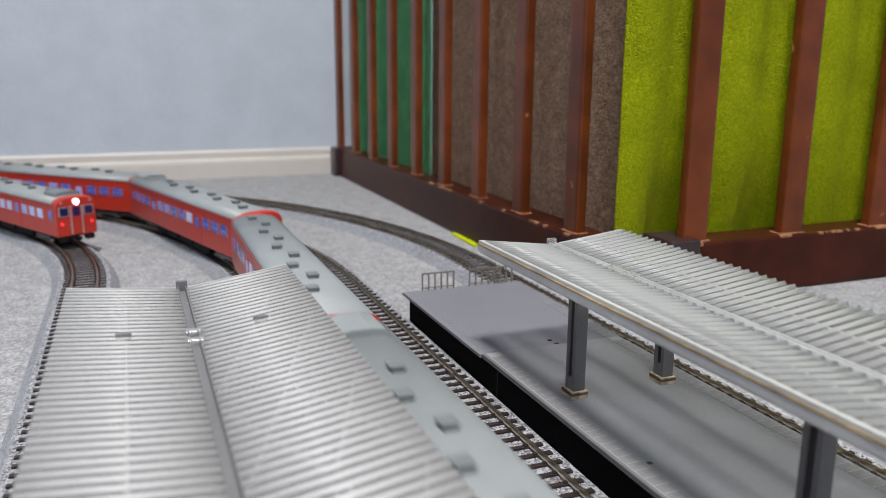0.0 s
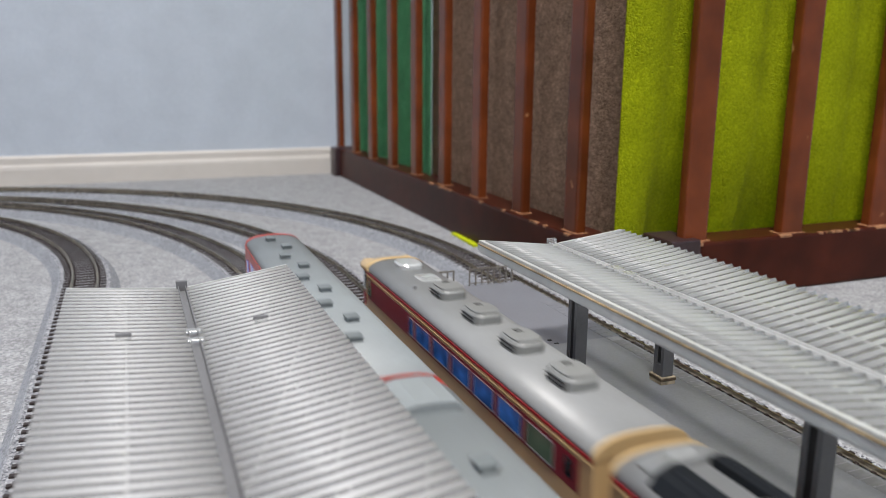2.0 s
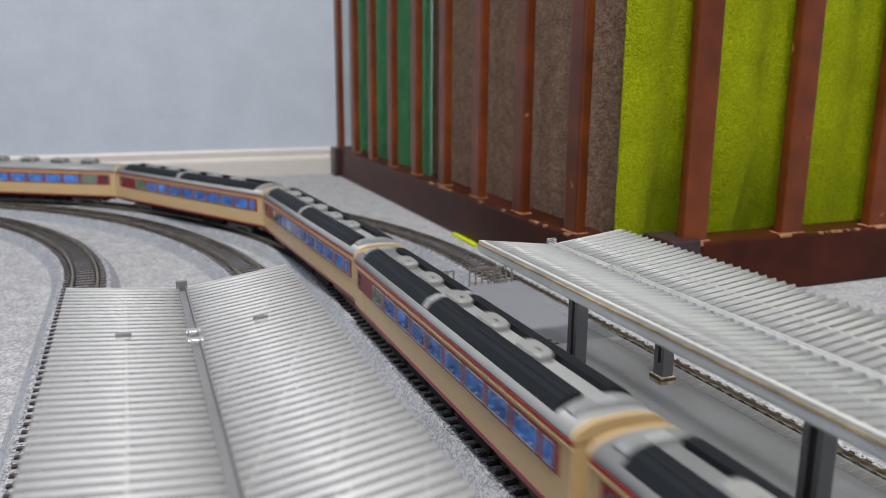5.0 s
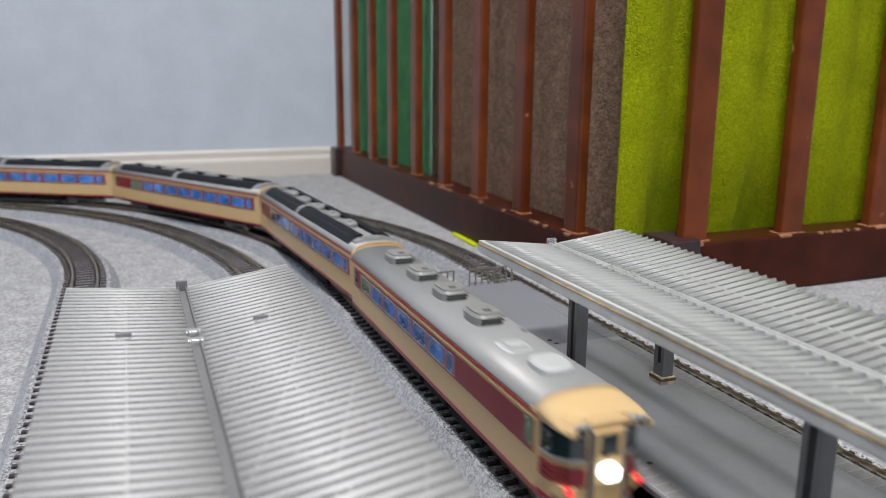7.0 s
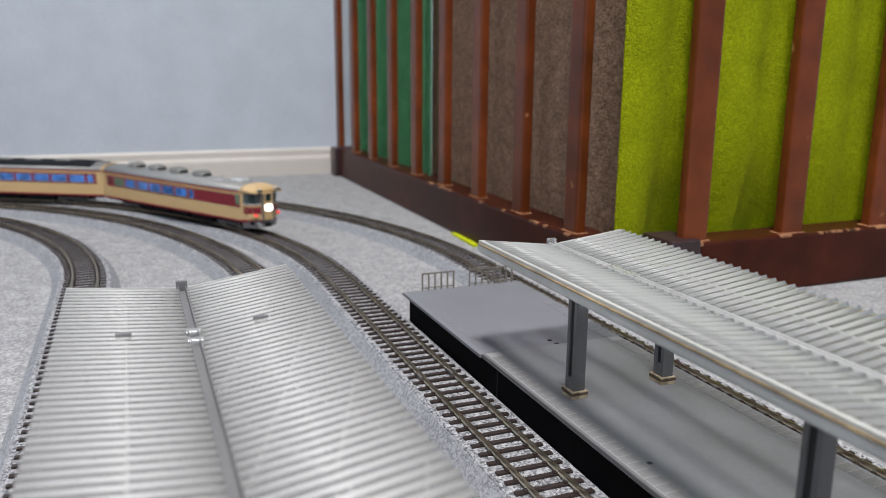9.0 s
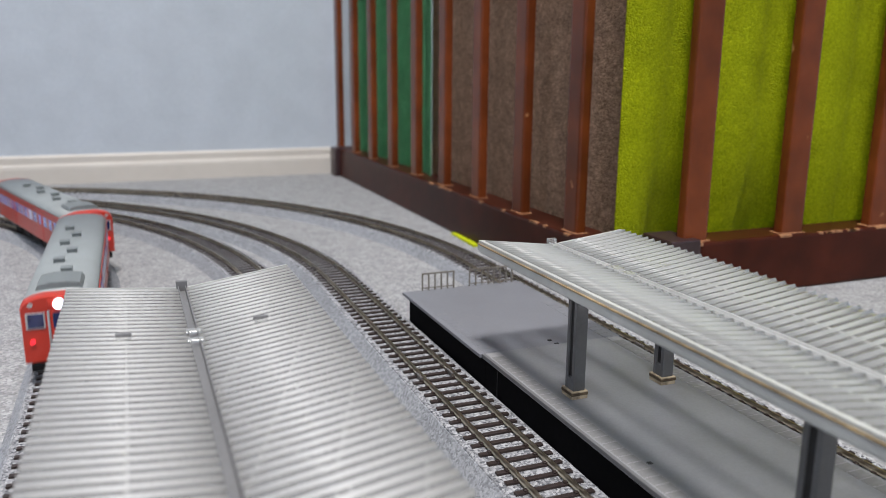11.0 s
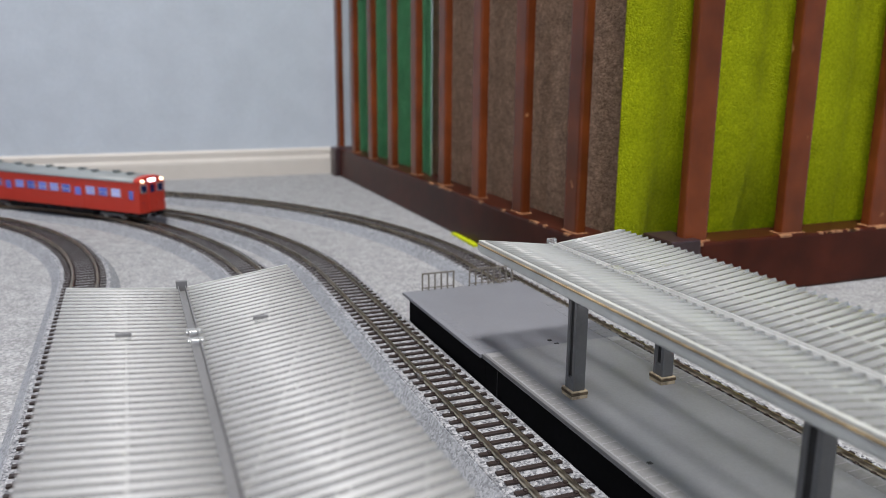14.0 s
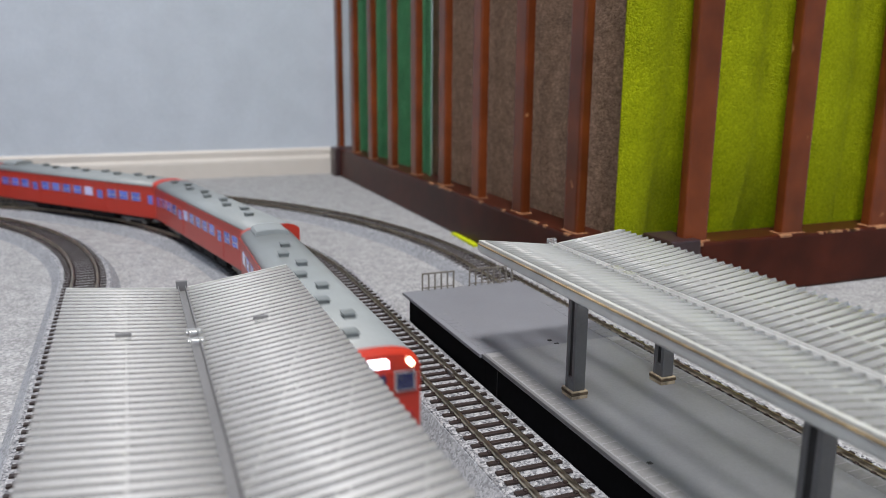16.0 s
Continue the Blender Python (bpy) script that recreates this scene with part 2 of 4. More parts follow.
def prism(section, y0, y1, bm=None):
    """A closed section of (x, z) drawn out from y0 to y1."""
    b = bm or bmesh.new()
    a = [b.verts.new((x, y0, z)) for x, z in section]
    c = [b.verts.new((x, y1, z)) for x, z in section]
    k = len(section)
    for i in range(k):
        b.faces.new((a[i], a[(i + 1) % k], c[(i + 1) % k], c[i]))
    b.faces.new(a[::-1])
    b.faces.new(c)
    bmesh.ops.recalc_face_normals(b, faces=b.faces[:])
    return b


def plate(points, x0, x1, bm=None):
    """A closed outline of (y, z) drawn out from x0 to x1."""
    b = bm or bmesh.new()
    a = [b.verts.new((x0, y, z)) for y, z in points]
    c = [b.verts.new((x1, y, z)) for y, z in points]
    k = len(points)
    for i in range(k):
        b.faces.new((a[i], a[(i + 1) % k], c[(i + 1) % k], c[i]))
    b.faces.new(a[::-1])
    b.faces.new(c)
    bmesh.ops.recalc_face_normals(b, faces=b.faces[:])
    return b


def flat(points, z0, z1, bm=None):
    """A closed outline of (x, y) drawn out from z0 to z1."""
    b = bm or bmesh.new()
    a = [b.verts.new((x, y, z0)) for x, y in points]
    c = [b.verts.new((x, y, z1)) for x, y in points]
    k = len(points)
    for i in range(k):
        b.faces.new((a[i], a[(i + 1) % k], c[(i + 1) % k], c[i]))
    b.faces.new(a[::-1])
    b.faces.new(c)
    bmesh.ops.recalc_face_normals(b, faces=b.faces[:])
    return b


def loft(sections, bm=None, closed=True):
    """Skin over rings of (x, y, z) points with equal counts."""
    b = bm or bmesh.new()
    rings = [[b.verts.new(p) for p in s] for s in sections]
    k = len(rings[0])
    for r, q in zip(rings, rings[1:]):
        for i in range(k):
            b.faces.new((r[i], r[(i + 1) % k], q[(i + 1) % k], q[i]))
    b.faces.new(rings[0][::-1])
    b.faces.new(rings[-1])
    bmesh.ops.recalc_face_normals(b, faces=b.faces[:])
    return b


def rod(x, y, z, radius, depth, axis="Z", n=16, bm=None):
    b = bmesh.new()
    m = Matrix.Translation((x, y, z))
    if axis == "X":
        m = m @ Matrix.Rotation(math.pi / 2, 4, "Y")
    elif axis == "Y":
        m = m @ Matrix.Rotation(math.pi / 2, 4, "X")
    target = bm or b
    bmesh.ops.create_cone(target, cap_ends=True, segments=n, radius1=radius, radius2=radius, depth=depth, matrix=m)
    if bm is not None:
        b.free()
    return target


# ---- the courses of the four tracks ----
class Course:
    """A closed loop: s equals y on the straight through the station and grows along the far curve."""

    def __init__(self, x0, yc, arcs, w, r, h=None, loop=None):
        d = sum(R * (math.sin(radians(b)) * 0 + math.cos(radians(a)) - math.cos(radians(b))) for R, a, b in arcs)
        rise = sum(R * (math.sin(radians(b)) - math.sin(radians(a))) for R, a, b in arcs)
        al = sum(R * radians(b - a) for R, a, b in arcs)
        e = d + w - r
        fixed = -rise + r + al + w + 1.5 * math.pi * r + e
        if h is None:
            h = (loop - fixed) / 2
        self.loop = fixed + 2 * h
        self.y0 = yc + rise - r - h
        self.x0 = x0
        segs = [(yc - self.y0, 0)] + [(R * radians(b - a), R) for R, a, b in arcs]
        segs += [(w, 0), (r * math.pi / 2, r), (h, 0), (r * math.pi / 2, r), (e, 0), (r * math.pi / 2, r)]
        self.table, x, y, a, s = [], x0, self.y0, 0.0, self.y0
        for length, R in segs:
            self.table.append((s, length, R, x, y, a))
            if R:
                cx, cy = x - R * math.cos(a), y - R * math.sin(a)
                a += length / R
                x, y = cx + R * math.cos(a), cy + R * math.sin(a)
            else:
                x, y = x - length * math.sin(a), y + length * math.cos(a)
            s += length

    def at(self, s):
        """Place and heading angle (0 points along +y, growing to the left)."""
        s = self.y0 + (s - self.y0) % self.loop
        for s0, length, R, x, y, a in self.table:
            if s <= s0 + length + 1e-6:
                break
        t = s - s0
        if R:
            b = a + t / R
            return x - R * math.cos(a) + R * math.cos(b), y - R * math.sin(a) + R * math.sin(b), b
        return x - t * math.sin(a), y + t * math.cos(a), a


COURSE_OUTER = Course(120, 652, [(610, 0, 90)], 240, 440, h=1282)
COURSE_EXPRESS = Course(0, 642, [(590, 0, 45), (500, 45, 90)], 190, 390, h=1230)
COURSE_RED = Course(-58, 620, [(640, 0, 22.5), (570, 22.5, 45), (330, 45, 90)], 240, 340, loop=5125)
COURSE_INNER = Course(-181, 690, [(520, 0, 33), (250, 33, 90)], 100, 290, loop=4102)


# ---- the room ----
def room():
    wl = lambda n, b, m, lab, cat: tagged(link(n, b, m), lab, cat, kind="structure")
    wl("floor", box(-1800, 1500, -1700, 1400, -60, -RAIL), CARPET, "grey mottled loop-pile carpet floor", "floor")
    wl("wall_north", box(-1800, 1500, 1340, 1420, -RAIL, 2400), WALLPAPER, "pale blue-grey papered wall behind the track curves", "wall")
    wl("wall_south", box(-1800, 1500, -1780, -1700, -RAIL, 2400), WALLPAPER, "pale blue-grey papered plain wall", "wall")
    wl("wall_west", box(-1880, -1800, -1780, 1420, -RAIL, 2400), WALLPAPER, "pale blue-grey papered plain wall", "wall")
    wl("wall_east", box(1500, 1580, -1780, 1420, -RAIL, 2400), WALLPAPER, "pale blue-grey papered plain wall", "wall")
    wl("ceiling", box(-1880, 1580, -1780, 1420, 2400, 2450), CEILING, "plain white papered ceiling", "ceiling")
    prof = [(1340, -RAIL), (1340, 31), (1334.5, 31), (1332.5, 28), (1332.5, 19), (1330, 16), (1329, 12), (1329, -RAIL)]
    wl("baseboard", plate(prof, -1800, 1500), PAINT, "cream-white painted baseboard with a stepped top", "baseboard")
    lamp = tagged(empty("ceiling_lamp", -230, -280, 2411), "round white lit lamp on the ceiling", "lamp")
    part("cover", rod(0, 0, -50, 215, 90, n=48), LAMPGLASS, lamp, "glowing white cover")
    part("rim", rod(0, 0, -4, 226, 8, n=48), PAINT, lamp)


# ---- the wooden fence panels and the felt rolls behind them ----
def fences():
    # panel that runs along the tracks
    a = tagged(empty("fence_panel"), "dark red-brown varnished wooden fence panel with upright bars", "fence", "fence panels")
    a.location.z = RAIL * U
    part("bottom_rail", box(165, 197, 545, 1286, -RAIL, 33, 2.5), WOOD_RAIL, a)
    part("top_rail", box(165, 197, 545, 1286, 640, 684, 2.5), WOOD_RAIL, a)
    part("end_block", box(158, 202, 1287, 1318, -RAIL, 34, 1.5), WOOD_DARK, a, "dark purple-brown end block")
    for k in range(9):
        y = 578 + 91.3 * k
        part("bar", box(171, 180, y, y + 20, 32, 641, 2.2), WOOD, a)
        part("glue_trace", box(170, 181.5, y - 1.3, y + 20.5, 32.6, 33.5, 0.4), WORN, a, "pale worn wood round the foot of a bar")
    # panel that turns away to the right
    b = tagged(empty("fence_panel"), "dark red-brown wooden fence panel with worn rail edges", "fence", "fence panels")
    b.location.z = RAIL * U
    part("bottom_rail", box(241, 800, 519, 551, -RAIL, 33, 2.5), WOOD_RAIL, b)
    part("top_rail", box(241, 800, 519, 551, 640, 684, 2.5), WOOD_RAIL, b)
    part("end_block", box(214, 240, 517, 553, -RAIL, 36, 1.5), WOOD_DARK, b, "dark purple-brown corner block")
    for k in range(6):
        x = 229.5 + 92.2 * k
        part("bar", box(x, x + 21.5, 524, 533.5, 32, 641, 2.2), WOOD, b)
        part("glue_trace", box(x - 1.5, x + 23, 522.8, 535, 32.6, 33.5, 0.4), WORN, b, "pale worn wood round the foot of a bar")

    rng = random.Random(4)
    for k in range(10):
        y, w = rng.uniform(555, 900), rng.uniform(3, 14)
        part("wear_chip", box(164.7, 167.6, y, y + w, 31.2, 33.25, 0.4), WORN, a, "pale chipped edge")
    for k in range(12):
        x, w = rng.uniform(243, 480), rng.uniform(3, 16)
        part("wear_chip", box(x, x + w, 518.7, 521.6, 31.4, 33.25, 0.4), WORN, b, "pale chipped edge")
    part("wear_chip", box(240.8, 243.6, 518.6, 522, 30.2, 33.25, 0.5), WORN, b, "pale worn corner")

    def sheet(name, pts, z1, m, label, thick=5.0, lean=0.0, tuck=()):
        """An upright sheet of felt that follows a line on the floor."""
        bm = bmesh.new()
        fine = []
        for i in range(len(pts) - 1):
            p0, p1, p2, p3 = pts[max(i - 1, 0)], pts[i], pts[i + 1], pts[min(i + 2, len(pts) - 1)]
            for f in (0.0, 0.25, 0.5, 0.75):
                fine.append(tuple(0.5 * (2 * b1 + (c2 - a0) * f + (2 * a0 - 5 * b1 + 4 * c2 - d3) * f * f + (3 * b1 - a0 - 3 * c2 + d3) * f ** 3) for a0, b1, c2, d3 in zip(p0, p1, p2, p3)))
        pts = fine + [pts[-1]]
        if m is FELT_LIME:
            pts = [(x, 545 + (y - 545) * 0.6) for x, y in pts]
        rows, n = 52, len(pts)
        grid = []
        for j in range(rows + 1):
            z = -RAIL + (z1 + RAIL) * j / rows
            line = []
            for i, (x, y) in enumerate(pts):
                wv = 1.2 * math.sin(j * 0.15 + i * 0.1) * (j / rows)
                back = 0.0
                if tuck:
                    # the foot of the sheet slides back under a belly
                    amount = float(np.interp(x, tuck[0], tuck[1]))
                    f = min(1.0, max(0.0, (150 - 0.25 * (x - 200) - z) / 130))
                    back = amount * f * f * (3 - 2 * f)
                line.append(bm.verts.new((x + wv + lean * j / rows, y + wv * 0.6 + back, z)))
            grid.append(line)
        for j in range(rows):
            for i in range(n - 1):
                bm.faces.new((grid[j][i], grid[j][i + 1], grid[j + 1][i + 1], grid[j + 1][i]))
        geom = bmesh.ops.solidify(bm, geom=bm.faces[:], thickness=thick)
        bmesh.ops.recalc_face_normals(bm, faces=bm.faces[:])
        return tagged(link(name, bm, m, smooth=True), label, "felt sheet", "felt sheets behind the fence")

    sheet("felt_sheet", [(184, 547), (189, 543), (198, 540), (208, 541.5), (218, 547), (230, 556), (244, 552), (256, 542), (272, 537), (290, 539), (304, 545), (316, 554), (334, 553), (347, 543), (362, 538), (380, 539), (396, 546), (408, 554), (426, 552), (440, 542), (460, 538), (482, 544), (498, 553), (520, 548), (560, 540), (650, 544), (790, 540)], 640,
          FELT_LIME, "lime green felt sheet standing upright behind the fence bars", 6,
          tuck=((184, 200, 215, 228, 240, 252, 262, 275, 290, 305, 318, 330, 345, 358, 375, 400, 430), (0, 3, 9, 18, 28, 38, 40, 30, 20, 18, 22, 30, 38, 36, 20, 10, 9)))
    sheet("felt_sheet", [(203, 562), (198, 610), (194, 660), (197, 700), (193, 740), (196, 800), (193, 870), (197, 930), (200, 965)], 650,
          FELT_BROWN, "brown melange felt sheet standing upright behind the fence bars", 6)
    sheet("felt_sheet", [(184, 927), (186, 945), (190, 962), (186, 985), (194, 1020), (189, 1060), (196, 1100), (190, 1150), (196, 1200), (190, 1240), (194, 1274)], 645,
          FELT_GREEN, "sea-green felt sheet standing upright behind the fence bars", 4)
    tagged(link("felt_scrap", flat([(158, 742), (200, 735), (200, 812), (161, 806)], -RAIL, -RAIL + 2.0), FELT_LIME),
           "lime green felt scrap poking out under the fence", "felt scrap")


# ---- tracks ----
def sweep(course, section, s0, s1, step=12.0, bm=None):
    """A section of (offset, z) swept along a course."""
    b = bm or bmesh.new()
    count = max(2, int((s1 - s0) / step))
    last, first = None, None
    k = len(section)
    for i in range(count + 1):
        x, y, a = course.at(s0 + (s1 - s0) * i / count)
        ring = [b.verts.new((x + o * math.cos(a), y + o * math.sin(a), z)) for o, z in section]
        if last:
            for j in range(k):
                b.faces.new((last[j], last[(j + 1) % k], ring[(j + 1) % k], ring[j]))
        else:
            first = ring
        last = ring
    b.faces.new(first[::-1])
    b.faces.new(last)
    bmesh.ops.recalc_face_normals(b, faces=b.faces[:])
    return b


SLEEPER_PITCH = 8.3


def track(course, label, near0, near1):
    t = tagged(empty("model_railway_track"), label, "railway track", "model railway tracks")
    s0, s1 = course.y0 + 0.5, course.y0 + course.loop - 0.5
    part("roadbed", sweep(course, [(-24.5, -RAIL), (24.5, -RAIL), (18.5, -3.9), (-18.5, -3.9)], s0, s1), SHOULDER, t, "pale grey sloping roadbed")
    part("ballast", sweep(course, [(-18.4, -4.5), (18.4, -4.5), (17.6, -3.3), (-17.6, -3.3)], s0, s1), BALLAST, t, "grey speckled ballast bed")
    for side in (-1, 1):
        c = 8.7 * side
        part("rail", sweep(course, [(c - 1.0, -2.3), (c + 1.0, -2.3), (c + 0.9, -2.05), (c + 0.28, -1.7), (c + 0.28, -0.8), (c + 0.5, -0.6), (c + 0.45, 0),
                                    (c - 0.45, 0), (c - 0.5, -0.6), (c - 0.28, -0.8), (c - 0.28, -1.7), (c - 0.9, -2.05)], s0, s1), RAILMETAL, t, "nickel-silver rail")
    s = 430.0
    while s < 1350:
        x, y, a = course.at(s)
        for c in (-8.7, 8.7):
            ob = part("rail_joiner", box(c - 1.7, c + 1.7, -4.2, 4.2, -3.2, -0.8, 0.4), JOINER, t, "small grey rail joiner")
            ob.matrix_basis = Matrix.Translation((x * U, y * U, 0)) @ Matrix.Rotation(a, 4, "Z")
        s += 246.0
    # sleepers: single pieces along the seen stretch, the rest joined
    bm = box(-14.9, 14.9, -1.3, 1.3, -3.6, -2.3, 0.2)
    for c in (-10.3, -7.1, 7.1, 10.3):
        box(c - 0.8, c + 0.8, -0.9, 0.9, -2.4, -1.75, 0.0, bm)
    unit = link("sleeper", bm, SLEEPER, t)
    me = unit.data
    fast = []
    count = int(course.loop / SLEEPER_PITCH)
    used = False
    for i in range(count):
        s = course.y0 + course.loop * i / count
        x, y, a = course.at(s)
        m = Matrix.Translation((x * U, y * U, 0)) @ Matrix.Rotation(a, 4, "Z")
        if near0 <= s <= near1:
            ob = unit if not used else new("sleeper", me)
            used = True
            ob.parent = t
            ob.matrix_basis = m
        else:
            fast.append((x, y, a))
    bm = bmesh.new()
    for x, y, a in fast:
        c, d = math.cos(a), math.sin(a)
        vs = []
        for z in (-3.6, -2.3):
            for u, v in ((-14.9, -1.3), (14.9, -1.3), (14.9, 1.3), (-14.9, 1.3)):
                vs.append(bm.verts.new((x + u * c - v * d, y + u * d + v * c, z)))
        for q in ((4, 5, 6, 7), (0, 1, 5, 4), (1, 2, 6, 5), (2, 3, 7, 6), (3, 0, 4, 7)):
            bm.faces.new([vs[j] for j in q])
    rest = part("sleepers_far", bm, SLEEPER, t)
    rest["kind"] = "stuff"
    t.location.z = RAIL * U
    return t


# ---- platforms ----
def platform(x0, x1, y_end, y_step, label):
    """An island platform with a lower plain end piece, tiled edges and black sides."""
    p = tagged(empty("model_platform"), label, "platform", "model platforms")
    y_near = -420
    part("end_slab", box(x0 - 1.4, x1 + 1.4, y_step + 0.3, y_end, 11.8, 13.7, 0.3), PLAT_END, p, "paler grey plain end slab")
    part("slab", box(x0, x1, y_near, y_step, 11.6, 14.0, 0.3), PLAT, p, "grey plastic slab")
    for s in (0, 1):
        xs = x0 + 3.0 if s == 0 else x1 - 3.0
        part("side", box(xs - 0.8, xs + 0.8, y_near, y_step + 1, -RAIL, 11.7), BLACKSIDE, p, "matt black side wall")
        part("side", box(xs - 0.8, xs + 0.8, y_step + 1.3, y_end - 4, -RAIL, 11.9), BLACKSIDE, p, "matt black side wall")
    part("lip", box(x0 - 0.35, x0 + 1.2, y_near, y_step, 12.4, 14.08, 0.15), PLAT_LIP, p, "mid grey platform lip")
    part("side_joint", box(x0 + 1.95, x0 + 2.2, 396.6, 397.2, -RAIL, 11.5), POSTGAP, p)
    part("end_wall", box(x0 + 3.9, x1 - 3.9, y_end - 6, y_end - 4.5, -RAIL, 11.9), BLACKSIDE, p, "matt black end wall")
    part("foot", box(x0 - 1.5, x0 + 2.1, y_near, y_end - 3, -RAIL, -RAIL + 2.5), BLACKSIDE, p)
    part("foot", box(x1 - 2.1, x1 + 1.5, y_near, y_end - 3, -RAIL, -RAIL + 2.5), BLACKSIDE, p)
    return p


def tiles(p, x0, x1, y0, y1, z, bed, face, pitch=5.6, width=6.4):
    for s in (0, 1):
        a = x0 + 2.0 if s == 0 else x1 - 2.0 - width
        part("tile_bed", box(a - 0.25, a + width + 0.25, y0 - 0.4, y1 + 0.4, z - 0.5, z + 0.10), bed, p, "pale joint bed of the edge tiles")
        unit = None
        n = int((y1 - y0) / pitch)
        for i in range(n):
            if unit is None:
                unit = part("tile", box(-width / 2, width / 2, -pitch / 2 + 0.34, pitch / 2 - 0.34, -0.4, 0.2, 0.08), face, p)
                ob, me = unit, unit.data
            else:
                ob = new("tile", me)
                ob.parent = p
            ob.location = ((a + width / 2) * U, (y0 + (i + 0.5) * pitch) * U, z * U)


def post(p, x, y, top):
    q = tagged(empty("canopy_post", x, y, 14), "dark grey grooved canopy post on a tan wooden packing", "post", "canopy posts")
    part("packing", box(-3.9, 3.9, -4.5, 4.5, 0, 1.6, 0.2), TANWOOD, q, "tan wooden lower packing")
    part("packing", box(-4.1, 4.1, -4.7, 4.7, 1.65, 3.0, 0.2), DARKTAN, q, "dark-edged upper packing")
    part("packing_top", box(-4.0, 4.0, -4.6, 4.6, 3.0, 3.5, 0.12), TANWOOD, q, "pale packing top")
    h = top - 14
    for y0, y1 in ((-3.6, -1.5), (1.5, 3.6)):
        part("flange", box(-2.9, 2.9, y0, y1, 3.5, h, 0.25), POST, q)
    part("web", box(-2.0, 2.0, -1.45, 1.45, 3.5, h), POST, q)
    for sx in (-1, 1):
        part("groove", box(min(sx * 2.02, sx * 2.25), max(sx * 2.02, sx * 2.25), -1.4, 1.4, 9.5, h - 2), POSTGAP, q, "black groove")
        part("groove_foot", box(min(sx * 2.02, sx * 2.8), max(sx * 2.02, sx * 2.8), -1.4, 1.4, 3.5, 8.8), POST, q)
    q.location.z = (14 + RAIL) * U
    return q


